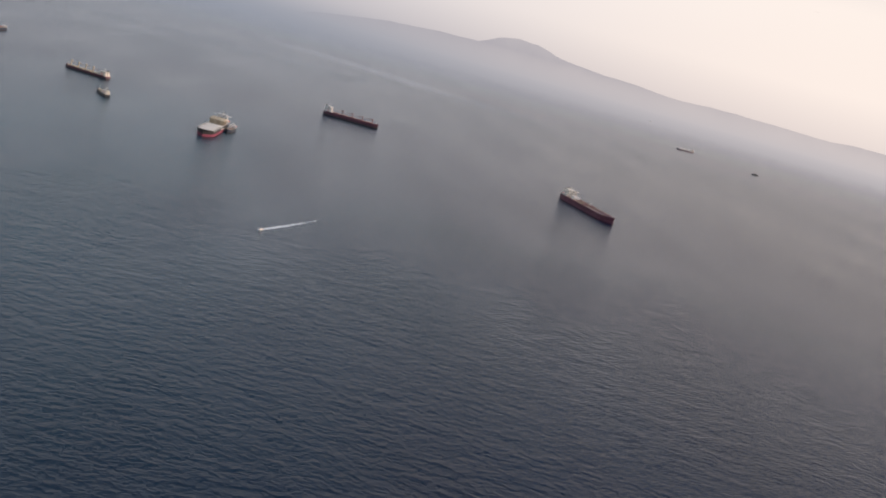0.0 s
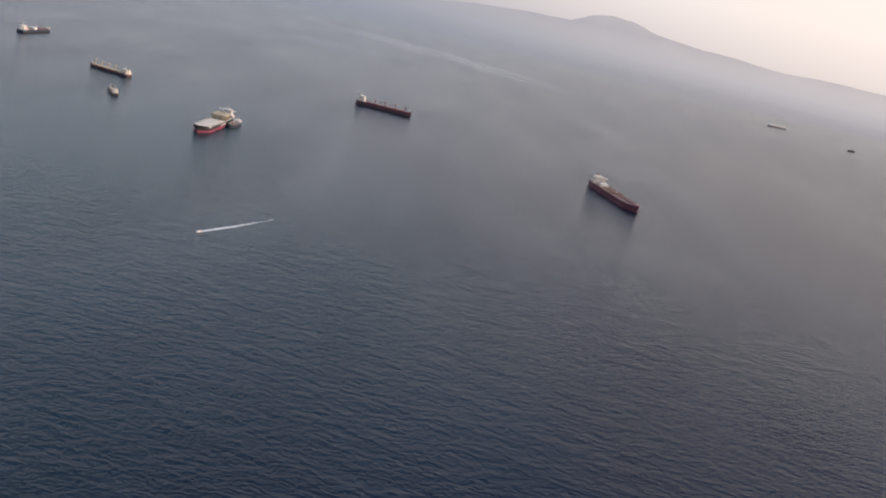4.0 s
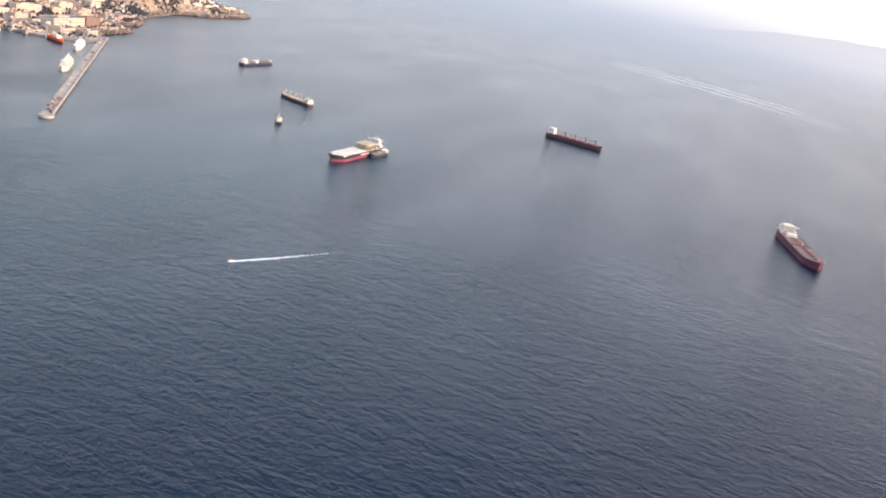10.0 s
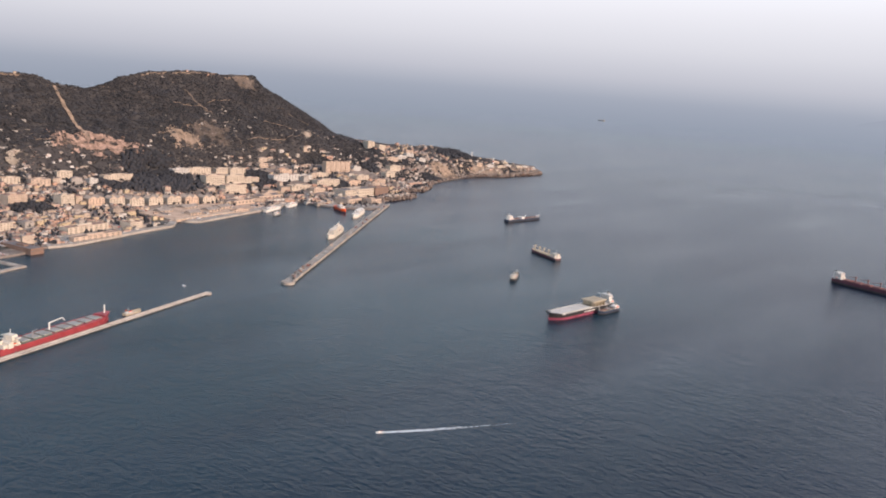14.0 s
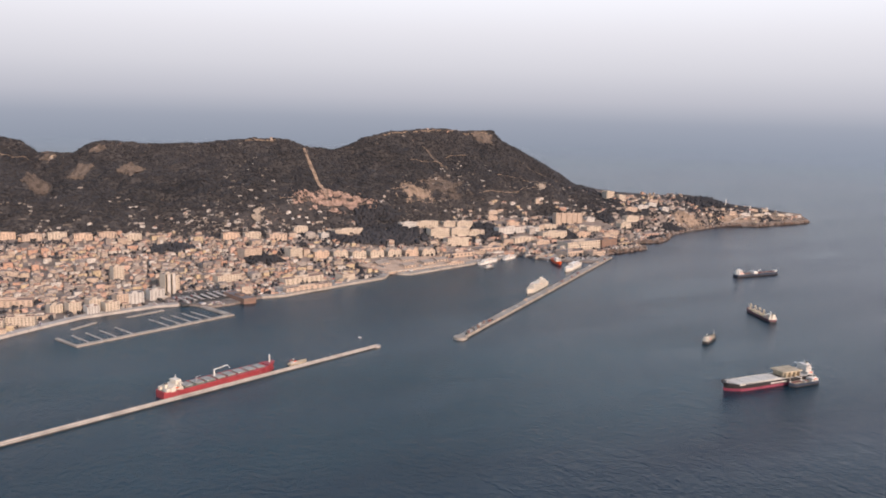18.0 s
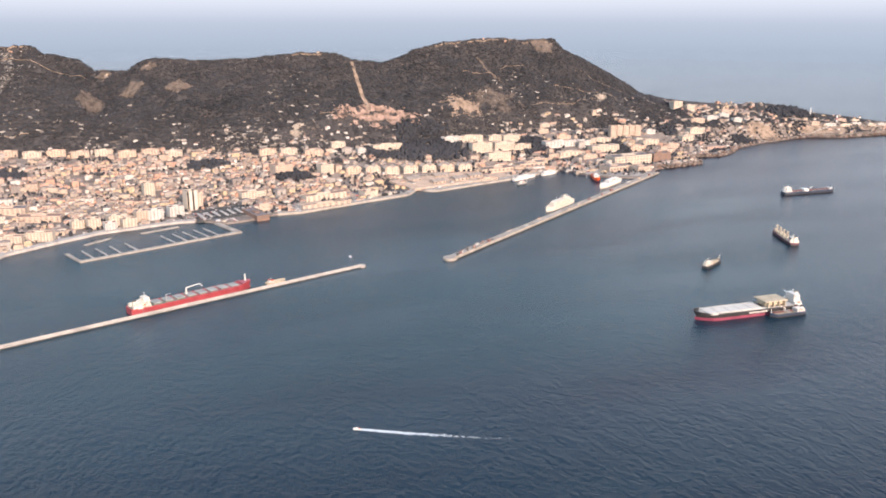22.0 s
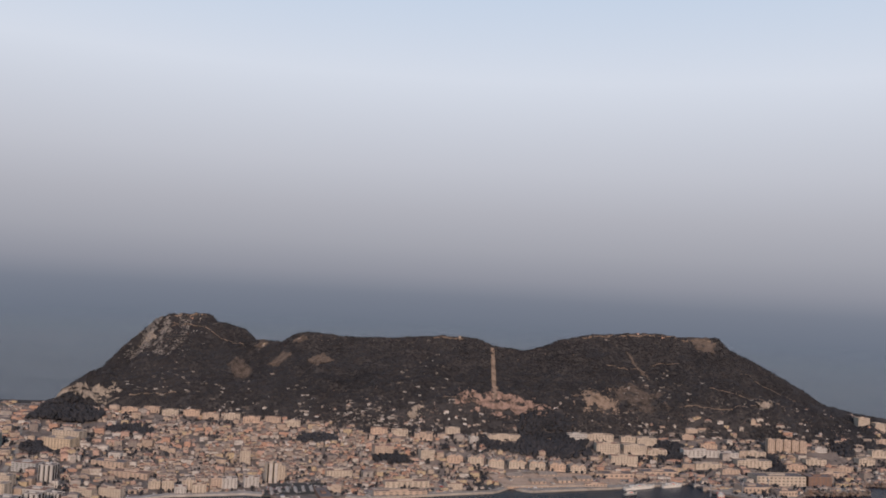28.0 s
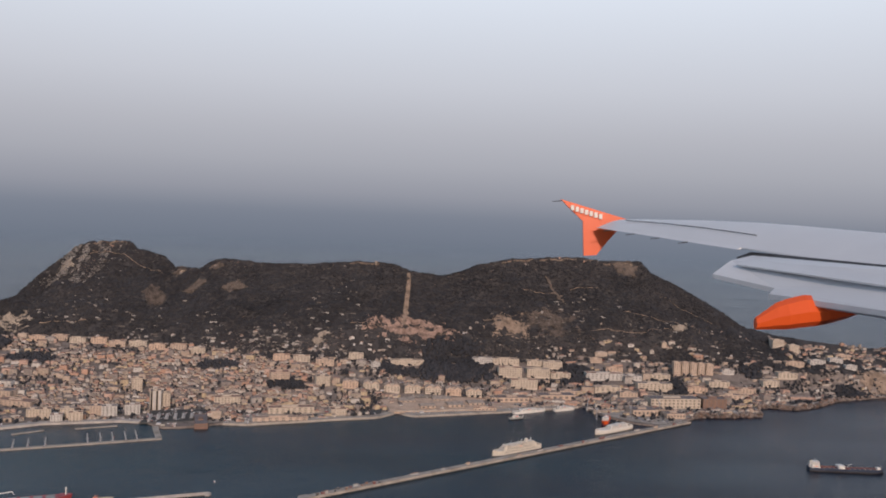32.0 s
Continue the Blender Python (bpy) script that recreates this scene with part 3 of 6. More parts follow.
def ship(name, label, m, L, B, D, hull, boot, deck, house_at=-0.40, house_l=0.10, tiers=4, hatches=0, cranes=0, hatch_mat=None, house_mat=None, pipes=False, fore=True, bars=False):
    top = thing(name, label, "ship", m, "ships in the bay")
    house_mat, hatch_mat = house_mat or WHITE_PAINT, hatch_mat or deck
    a, b = hull_rings(L, B, -1.0, 0.42 * D, 0)
    part("lower_hull", Shape().loft([a, b]), boot, top, "hull below the waterline mark")
    c, d = hull_rings(L, B, 0.42 * D + 0.004, D, 0.28 * D, flare=1.02)
    part("hull", Shape().loft([c, d]), hull, top)
    e = [(x * 0.985, y * 0.93, D + 0.02) for x, y, z in d]
    f = [(x, y, z - 0.10) for x, y, z in e]
    part("deck", Shape().loft([f, e]), deck, top)
    rail = Shape()
    rail.loft([[(x, y, z) for x, y, z in d], [(x, y, z + 0.22) for x, y, z in d], [(x * 0.99, y * 0.96, z + 0.22) for x, y, z in d], [(x * 0.99, y * 0.96, z) for x, y, z in d]], caps=False)
    part("bulwark", rail, hull, top)
    hx, th = house_at * L, 0.62
    for k in range(tiers):
        w = B * (0.86 if k < 2 else 0.66) * (1 - 0.03 * k)
        l = house_l * L * (1 - 0.045 * k)
        tier = part("deckhouse_tier", Shape().box(hx - l / 2, -w / 2, D + th * k, hx + l / 2, w / 2, D + th * (k + 1) - 0.04, taper=0.02), house_mat, top)
        part("window_strip", Shape().box(hx + l / 2 - 0.03, -w * 0.42, D + th * k + 0.26, hx + l / 2 + 0.025, w * 0.42, D + th * k + 0.44), GLASS_DARK, tier)
        for side in (-1, 1):
            part("window_strip", Shape().box(hx - l * 0.42, side * w / 2 * 0.985 - 0.02, D + th * k + 0.26, hx + l * 0.42, side * w / 2 * 0.985 + 0.03, D + th * k + 0.42), GLASS_DARK, tier)
    zt = D + th * tiers
    part("bridge_wing", Shape().box(hx + house_l * L * 0.1, -B * 0.52, zt - th * 0.95, hx + house_l * L * 0.28, B * 0.52, zt - th * 0.62), house_mat, top)
    part("funnel", Shape().box(hx - min(3.4, house_l * L * 0.62), -B * 0.11, D, hx - min(3.4, house_l * L * 0.62) + 1.5, B * 0.11, zt + 0.35, taper=0.25), house_mat, top)
    part("funnel_top", Shape().box(hx - min(3.4, house_l * L * 0.62) + 0.2, -B * 0.08, zt + 0.354, hx - min(3.4, house_l * L * 0.62) + 1.3, B * 0.08, zt + 0.8, taper=0.1), BLACK_HULL, top, "black funnel top")
    part("radar_mast", Shape().rod((hx, 0, zt - 0.1), (hx, 0, zt + 1.5), 0.10, 0.05).box(hx - 0.06, -0.6, zt + 0.9, hx + 0.06, 0.6, zt + 1.0), house_mat, top)
    for side in (-1, 1):
        part("lifeboat", Shape().loft([[(hx - 0.9, side * B * 0.44, D + 0.9), (hx - 0.9, side * B * 0.46, D + 1.0), (hx - 0.9, side * B * 0.44, D + 1.1)],
                                       [(hx, side * B * 0.41, D + 0.75), (hx, side * B * 0.50, D + 1.0), (hx, side * B * 0.41, D + 1.25)],
                                       [(hx + 0.9, side * B * 0.44, D + 0.9), (hx + 0.9, side * B * 0.46, D + 1.0), (hx + 0.9, side * B * 0.44, D + 1.1)]]), ORANGE_PAINT, top, "orange lifeboat")
    x0, x1 = hx + house_l * L * 0.75, 0.40 * L
    for k in range(hatches):
        p = x0 + (x1 - x0) * k / hatches
        q = x0 + (x1 - x0) * (k + 0.72) / hatches
        hatch = part("hatch_coaming", Shape().box(p, -B * 0.31, D, q, B * 0.31, D + 0.42), deck, top)
        part("hatch_cover", Shape().box(p - 0.06, -B * 0.33, D + 0.424, q + 0.06, B * 0.33, D + 0.60, taper=0.04), hatch_mat, hatch)
    for k in range(cranes):
        p = x0 + (x1 - x0) * (k + 0.86) / max(1, cranes)
        post = part("crane_post", Shape().rod((p, 0, D), (p, 0, D + 2.6), 0.34, 0.26, 10), hatch_mat, top)
        part("crane_cab", Shape().box(p - 0.45, -0.4, D + 2.6, p + 0.45, 0.4, D + 3.3, taper=0.2), hatch_mat, post)
        part("crane_jib", Shape().rod((p, 0.3, D + 2.9), (p - (x1 - x0) / max(1, cranes) * 0.72, 0.3, D + 2.1), 0.16, 0.08, 6), hatch_mat, post)
    if pipes:
        for k, off in enumerate((-0.10, -0.03, 0.04, 0.11)):
            part("cargo_pipe", Shape().rod((x0, off * B, D + 0.40), (x1, off * B, D + 0.40), 0.07), DECK_RED, top)
        for k in range(11):
            p = x0 + (x1 - x0) * (k + 0.5) / 11
            part("deck_frame", Shape().box(p - 0.09, -B * 0.44, D, p + 0.09, B * 0.44, D + 0.36), DECK_TAN, top)
        part("manifold", Shape().box(-0.6, -B * 0.42, D, 0.6, B * 0.42, D + 0.55), deck, top)
        part("hose_crane", Shape().rod((0.9, 0, D), (0.9, 0, D + 1.8), 0.14).rod((0.9, 0, D + 1.8), (2.8, 0, D + 2.3), 0.09), house_mat, top)
    if fore:
        part("foremast", Shape().rod((0.455 * L, 0, D), (0.455 * L, 0, D + 2.3), 0.12, 0.06), house_mat, top)
        part("windlass", Shape().box(0.425 * L, -B * 0.14, D, 0.445 * L, B * 0.14, D + 0.55), deck, top)
    if bars:
        for k in range(7):
            for side in (-1, 1):
                part("name_bar", Shape().box(-0.14 * L + k * 1.15, side * B * 0.505 - 0.02, 0.60 * D, -0.14 * L + k * 1.15 + 0.8, side * B * 0.512 + 0.02, 0.82 * D), WHITE_PAINT, top, "white painted bar on the hull")
    return top


red_carrier = ship("bulk_carrier", "red bulk carrier with cream bridge moored at the breakwater", at_sea(-362.2, 137.6, (60, -149)), 50, 7.2, 2.35, RED_HULL, RED_HULL, DECK_GREEN, -0.405, 0.105, 3, 8, 0, DECK_GREY, CREAM_PAINT)
tanker = ship("tanker", "maroon tanker with white bridge at anchor", at_sea(-643.5, -104, (-14, 51)), 56, 9.0, 2.7, MAROON_HULL, MAROON_HULL, DECK_RED, -0.42, 0.12, 6, 0, 0, None, CREAM_PAINT, pipes=True)
ship("bulk_carrier", "dark maroon bulk carrier with deck cranes at anchor", at_sea(-506, -241, (-36, 8)), 39, 6.2, 2.4, MAROON_HULL, BLACK_HULL, DECK_RED, -0.42, 0.12, 6, 5, 4, DECK_RED, WHITE_PAINT)
ore_carrier = ship("ore_carrier", "black and red carrier with pale deck and tan canopy", at_sea(-445, -54, (1, 42)), 44, 8.0, 2.35, BLACK_HULL, CRIMSON_HULL, DECK_PALE, -0.46, 0.07, 6, 0, 0, None, WHITE_PAINT, bars=True)
ship("cargo_ship", "cargo ship with tan hatches and cranes at anchor", at_sea(-359.5, -143.5, (24, -9)), 28, 5.0, 1.25, MAROON_HULL, BLACK_HULL, DECK_TAN, -0.40, 0.16, 4, 4, 4, DECK_TAN, CREAM_PAINT)
ship("supply_vessel", "small black supply vessel with tan deck and two masts", at_sea(-386.8, -81.6, (11.4, -19)), 16, 3.4, 1.0, BLACK_HULL, BLACK_HULL, DECK_TAN, -0.30, 0.22, 3, 1, 0, DECK_TAN, CREAM_PAINT)
coastal_tanker = ship("coastal_tanker", "dark blue tanker with two white deckhouses at anchor", at_sea(-271.5, -236, (-1, -37)), 38, 5.6, 1.5, BLUE_HULL, BLACK_HULL, DECK_RED, -0.42, 0.11, 5, 0, 0, None, WHITE_PAINT, pipes=True)
ship("bunker_barge", "dark blue bunkering barge lying alongside a larger ship", at_sea(-451.4, -67, (1, 42)), 15, 3.6, 1.1, BLUE_HULL, BLACK_HULL, DECK_GREY, -0.34, 0.22, 2, 0, 0, None, WHITE_PAINT, pipes=True)
ship("cargo_ship", "distant cargo ship with pale cranes at anchor", at_sea(-1095, -1150, (30, 12)), 40, 6, 2.0, STEEL, MAROON_HULL, DECK_TAN, -0.42, 0.14, 5, 4, 4, WHITE_PAINT, WHITE_PAINT)
ship("tug", "small dark tug far out on the water", at_sea(-1145, -962, (20, 6)), 13, 3.6, 1.4, BLACK_HULL, BLACK_HULL, DECK_GREY, -0.05, 0.3, 2, 0, 0, None, DECK_GREY, fore=False)
ship("cargo_ship", "hazy distant freighter near the horizon", at_sea(946, -2204, (30, -18)), 46, 7, 2.6, STEEL, DECK_GREY, DECK_PALE, -0.42, 0.12, 4, 4, 0, DECK_GREY, DECK_GREY)

# ---- scrub ----
def clump_mesh(name, spots, mat, low=0.55, smooth=True):
    """Many small uneven leaf clumps in one mesh. spots: rows of x, y, z, radius."""
    rng = np.random.default_rng(5)
    spots = np.array(spots)
    g = (1 + 5 ** 0.5) / 2
    base = np.array([(-1, g, 0), (1, g, 0), (-1, -g, 0), (1, -g, 0), (0, -1, g), (0, 1, g), (0, -1, -g), (0, 1, -g), (g, 0, -1), (g, 0, 1), (-g, 0, -1), (-g, 0, 1)]) / 1.9
    tri = np.array([(0, 11, 5), (0, 5, 1), (0, 1, 7), (0, 7, 10), (0, 10, 11), (1, 5, 9), (5, 11, 4), (11, 10, 2), (10, 7, 6), (7, 1, 8), (3, 9, 4), (3, 4, 2), (3, 2, 6), (3, 6, 8), (3, 8, 9),
                    (4, 9, 5), (2, 4, 11), (6, 2, 10), (8, 6, 7), (9, 8, 1)])
    n = len(spots)
    v = base[None] * (1 + rng.uniform(-0.38, 0.38, (n, 12, 1))) * spots[:, None, 3:4] * rng.uniform(0.7, 1.3, (n, 1, 3))
    v[:, :, 2] *= low * 1.6
    v += spots[:, None, :3] + np.array([0, 0, 0.25]) * spots[:, None, 3:4]
    f = tri[None] + 12 * np.arange(n)[:, None, None]
    me = bpy.data.meshes.new(name)
    me.from_pydata(v.reshape(-1, 3).tolist(), [], f.reshape(-1, 3).tolist())
    me.materials.append(mat)
    if smooth:
        me.shade_smooth()
    return me


# bare strips and quarry faces on the slope: middle, half sizes, turn
SCARS = [("fire_break", "straight pale bare strip running down the hillside", -40, -10.5, 31, 1.9, 178, TAN_ROCK), ("fire_break", "dim bare strip slanting down the hillside", -12, -127, 16, 1.3, 24, DRY_SOIL),
         ("old_quarry", "brown bare quarry patch in the scrub", -26, 122.5, 10, 10, 0, DRY_SOIL), ("old_quarry", "brown bare quarry patch in the scrub", -16.6, 155, 10.5, 10, 0, DRY_SOIL),
         ("old_quarry", "overgrown brown quarry patch in the scrub", -24, 184, 12, 10, 0, BROWN_SOIL), ("quarry_face", "pinkish broken quarry face above the town", -71, -15, 9, 27, 4, RED_ROCK),
         ("quarry_face", "broken reddish rock face above the town", -58, -86, 8, 14, 8, TAN_ROCK), ("quarry_face", "pale broken rock face above the town", -90.5, 46.5, 4.5, 5, 0, LIMESTONE),
         ("quarry_face", "broken brown rock band below the slanting strip", -46, -119, 10, 18, 10, BROWN_SOIL),
         ("cliff", "pale limestone cliff at the northern foot", -63, 289, 8, 21, 10, LIMESTONE), ("cliff", "grey limestone crag below the northern summit", 8, 266, 6, 6, 20, LIMESTONE),
         ("cliff", "tan bare rock slab on the southern summit", 17, -190, 6, 9, 0, DRY_SOIL), ("bare_patch", "pale bare clearing on the southern slope", -34, -223, 8, 3, 125, LIMESTONE),
         ("cliff", "tan sea cliff above the southern bay", -68, -366, 9, 17, -12, TAN_ROCK), ("cliff", "pale bare ground near the middle summit", -3, 142.5, 2, 5.5, 0, DRY_SOIL),
         ("bare_patch", "tan bare ground in the saddle of the ridge", 9, 174, 6, 5, 0, DRY_SOIL)]


def in_scar(x, y, grow=0.9):
    for _, _, cx, cy, a, b, turn, _ in SCARS:
        c, s = math.cos(radians(turn)), math.sin(radians(turn))
        dx, dy = x - cx, y - cy
        if ((dx * c + dy * s) / a) ** 2 + ((-dx * s + dy * c) / b) ** 2 < grow * (1 + 0.6 * noise.noise(Vector((x * 0.25, y * 0.25, 1)))):
            return True
    return False


def rock_lift(x, y):
    return 0.5 + 2.0 * abs(noise.noise(Vector((x * 0.6, y * 0.22, 4)))) + 0.7 * noise.noise(Vector((x * 1.9, y * 1.5, 7)))


for nm, lab, cx, cy, a, b, turn, mat in SCARS:
    # ragged sheet of broken rock: only the cells inside the uneven outline
    s, c, q, step = Shape(), math.cos(radians(turn)), math.sin(radians(turn)), 0.85
    na, nb, at = int(a * 1.3 / step) + 1, int(b * 1.3 / step) + 1, {}
    ragged = 3.0 if nm == "quarry_face" or "limestone" in lab else 0.35 if nm == "old_quarry" else 0.5 if nm == "fire_break" else 1.6

    def vertex(i, j):
        if (i, j) not in at:
            x, y = cx + c * i * step - q * j * step, cy + q * i * step + c * j * step
            at[i, j] = len(s.v)
            s.v.append((x, y, height(x, y) + rock_lift(x, y)))
        return at[i, j]

    for i in range(-na, na):
        for j in range(-nb, nb):
            u, v = (i + 0.5) * step / a, (j + 0.5) * step / b
            if (u ** 8 + v * v if nm == "fire_break" else (abs(u) + abs(v)) ** 2 if nm == "old_quarry" else u * u + v * v) < 1 + ragged * noise.fractal(Vector((i * 0.19, j * 0.10, cx)), 0.8, 2.2, 5):
                s.f.append((vertex(i, j), vertex(i + 1, j), vertex(i + 1, j + 1), vertex(i, j + 1)))
    tagged(part(nm, s, mat), lab, "rock face", "", "structure")

random.seed(11)
spots = []
while len(spots) < 56000:
    y = random.uniform(-330, 312)
    st = station(y)
    x = random.uniform(st[1] - 3, st[3] + 14)
    open_ground = noise.fractal(Vector((x * 0.03, y * 0.03, 6)), 1, 2, 4)
    if in_scar(x, y) or (x < st[1] + 22 and open_ground > 0.12 and random.random() < 0.75) or random.random() < 0.08:
        continue
    spots.append((x, y, height(x, y, st), random.uniform(0.65, 1.05) * random.choice((0.8, 1.0, 1.0, 1.4))))
for _ in range(2600):  # the southern plateau
    y = random.uniform(-520, -330)
    st = station(y)
    x = random.uniform(st[0] + 3, st[5] - 20)
    if noise.fractal(Vector((x * 0.03, y * 0.03, 6)), 1, 2, 4) < 0.05:
        spots.append((x, y, height(x, y, st), random.uniform(0.6, 1.2)))
tagged(part("scrub", clump_mesh("scrub", spots, LEAVES, 0.24)), "dense dark green Mediterranean scrub covering the slopes", "scrub", "", "stuff")


RED_LIMESTONE = material("weathered_limestone", [(0.19, 0.155, 0.135), (0.24, 0.185, 0.155), (0.24, 0.16, 0.125), (0.30, 0.25, 0.22), (0.15, 0.125, 0.115)], 0.9, grain=1.5, stain=0.3, vary="island", spec=0.2)
# pale rock breaking through the scrub
random.seed(21)
spots = []
while len(spots) < 3300:
    pick = random.random()
    if pick < 0.2:
        x, y = random.gauss(12, 20), random.gauss(258, 14)
    elif pick < 0.26:
        x, y = random.gauss(-60, 9), random.gauss(302, 4)
    elif pick < 0.30:
        x, y = random.gauss(-72, 5), random.gauss(-14, 17)
    elif pick < 0.34:
        x, y = random.gauss(-60, 5), random.gauss(-98, 12)
    elif pick < 0.78:
        y = random.uniform(-290, 120)
        x = station(y)[1] + abs(random.gauss(4, 16))
    elif pick < 0.88:
        y = random.uniform(-215, 255)
        x = station(y)[3] - abs(random.gauss(0, 5))
    else:
        y = random.uniform(-520, -290)
        x = random.uniform(station(y)[0] + 2, station(y)[3] + 10)
    st = station(y)
    if x > st[1] - 2 and noise.fractal(Vector((x * 0.06, y * 0.06, 2)), 1, 2, 4) > -0.02:
        spots.append((x, y, height(x, y, st) + 0.2, random.uniform(0.3, 0.85)))
tagged(part("outcrops", clump_mesh("outcrops", spots, RED_LIMESTONE, 0.16, False)), "grey and tan limestone outcrops among the scrub", "rocks", "", "stuff")
NORTH_STONE = material("grey_limestone", [(0.21, 0.195, 0.18), (0.29, 0.265, 0.24), (0.16, 0.145, 0.135), (0.36, 0.33, 0.30)], 0.9, grain=1.2, stain=0.3, vary="island", spec=0.2)
random.seed(23)
spots = []
while len(spots) < 1500:
    x, y = random.uniform(-12, 40), random.gauss(256, 11)
    st = station(y)
    if st[1] + 60 < x < st[3] + 2 and noise.fractal(Vector((x * 0.05, y * 0.14, 30)), 0.9, 2, 4) > 0.04 - 0.22 * smooth01(250, 272, y):
        spots.append((x, y, height(x, y, st) + 0.35, random.uniform(0.4, 1.0)))
tagged(part("buttresses", clump_mesh("buttresses", spots, NORTH_STONE, 0.3, False)), "broken grey limestone buttresses on the northern summit", "rocks", "", "stuff")
random.seed(22)
spots = []
for _ in range(3200):
    y = random.uniform(-532, -190)
    if -404 < y < -318 and random.random() < 0.93:
        continue
    spots.append((station(y)[0] + random.gauss(0.2, 1.1), y, random.uniform(-0.3, 1.0) + (1.2 if random.random() < 0.3 else 0), random.uniform(0.4, 1.2)))
tagged(part("shore_rocks", clump_mesh("shore_rocks", spots, RED_LIMESTONE, 0.5, False)), "brown boulders along the southern shore", "rocks", "", "stuff")


# ---- town ----
PARKS = [(-110, -32, 13, 40), (-92, -48, 20, 26), (-95, 288, 19, 27), (-120, 112, 8, 14), (-150, 62, 8, 12), (-95, -130, 14, 16), (-105, -195, 16, 12), (-75, -264, 9, 7), (-27, -430, 17, 24), (-84, -334, 8, 13), (-165, 270, 10, 14), (-120, 235, 10, 16)]
OPEN_GROUND = [(-166, -42, 22, 46), (-215, 62, 14, 14), (-240, 118, 12, 14), (-255, 330, 42, 60), (-213, 112, 16, 18), (-190, -120, 16, 40)]


def inside(x, y, zones, grow=1.0):
    return any(((x - cx) / rx) ** 2 + ((y - cy) / ry) ** 2 < grow for cx, cy, rx, ry in zones)


BLOCKED = []  # ground taken by the larger buildings


def free(x, y, r):
    return all((x - a) ** 2 + (y - b) ** 2 > (r + c) ** 2 for a, b, c in BLOCKED)


PANE = Shape().box(-0.5, -0.02, -0.5, 0.5, 0.05, 0.5).mesh("window", GLASS_DARK)
DARK_PANE = Shape().box(-0.5, -0.02, -0.5, 0.5, 0.05, 0.5).mesh("window", material("shaded_glass", [(0.022, 0.022, 0.026)], 0.25, stain=0.1, bump=0, spec=0.5))


def block(name, label, x, y, w, d, h, turn, wall, floors, bays, balconies=False, sunk=1.5, category="building"):
    """A large building: walls, parapet roof, stair head, and windows on the two sides towards the harbour."""
    z = height(x, y)
    top = thing(name, label, category, Matrix.Translation((x, y, z)) @ Matrix.Rotation(radians(turn), 4, "Z"))
    BLOCKED.append((x, y, 0.5 * math.hypot(w, d) * 0.9))
    part("wall", Shape().box(-w / 2, -d / 2, -sunk, w / 2, d / 2, h), wall, top)
    part("roof", Shape().box(-w / 2 + 0.12, -d / 2 + 0.12, h, w / 2 - 0.12, d / 2 - 0.12, h + 0.05), ROOF, top)
    rim = Shape()
    for a in ((-w / 2, -d / 2, w / 2, -d / 2 + 0.12), (-w / 2, d / 2 - 0.12, w / 2, d / 2), (-w / 2, -d / 2 + 0.12, -w / 2 + 0.12, d / 2 - 0.12), (w / 2 - 0.12, -d / 2 + 0.12, w / 2, d / 2 - 0.12)):
        rim.box(a[0], a[1], h + 0.002, a[2], a[3], h + 0.28)
    part("parapet", rim, wall, top)
    part("stair_head", Shape().box(-w * 0.15, -d * 0.15, h + 0.05, w * 0.12, d * 0.2, h + 0.75), wall, top)
    fh = h / floors
    for side, n, span, off, ang in ((0, bays, d, w / 2, 90), (1, max(1, int(bays * w / d * 0.6)), w, d / 2, 180)):
        for i in range(n):
            u = -span / 2 + span * (i + 0.5) / n
            if balconies and i % 2 == 0 and side == 0:
                part("balcony_column", Shape().box(-off - 0.30, u - span / n * 0.45, 0.1, -off - 0.002, u + span / n * 0.45, h - 0.1), WALLS["white"], top)
                continue
            for k in range(floors):
                zz = fh * (k + 0.55)
                m = (Matrix.Translation((-off, u, zz)) @ Matrix.Rotation(radians(90), 4, "Z")) if side == 0 else Matrix.Translation((u, -off, zz)) @ Matrix.Rotation(radians(180), 4, "Z")
                part("window", DARK_PANE if balconies else PANE, None, top, m=m @ Matrix.Diagonal((span / n * (0.62 if balconies else 0.48), 1, fh * (0.985 if balconies else 0.42), 1)))
    return top


WALLS = {c: material(c + "_wall", [v], 0.85, stain=0.14, spec=0.2) for c, v in (("white", (0.51, 0.485, 0.455)), ("cream", (0.53, 0.45, 0.365)), ("ochre", (0.56, 0.45, 0.33)), ("pink", (0.55, 0.41, 0.315)),
                                                                          ("grey", (0.42, 0.42, 0.41)), ("tan", (0.50, 0.39, 0.31)), ("glass", (0.14, 0.19, 0.20)), ("brick", (0.24, 0.155, 0.12)))}
NORTH = [("white", -294, 232, 7, 9, 9.5, 7), ("white", -281, 226, 6, 8, 8.5, 7), ("ochre", -288, 249, 8, 13, 7.0, 6), ("cream", -262, 251, 7, 10, 8.0, 7), ("cream", -241, 258, 6, 9, 7.0, 6),
         ("white", -252, 236, 8, 12, 3.5, 3), ("white", -223, 243, 7, 8, 9.0, 7), ("grey", -227, 281, 8, 11, 4.0, 4), ("glass", -176, 297, 8, 9, 10.0, 8), ("grey", -205, 262, 9, 14, 4.5, 4), ("cream", -262, 282, 8, 12, 5.0, 5), ("tan", -212, 300, 8, 16, 3.6, 3), ("grey", -150, 318, 9, 12, 5.0, 5), ("cream", -120, 330, 8, 14, 4.0, 4), ("white", -186, 330, 8, 14, 3.2, 3), ("cream", -90, 345, 8, 16, 3.6, 3)]
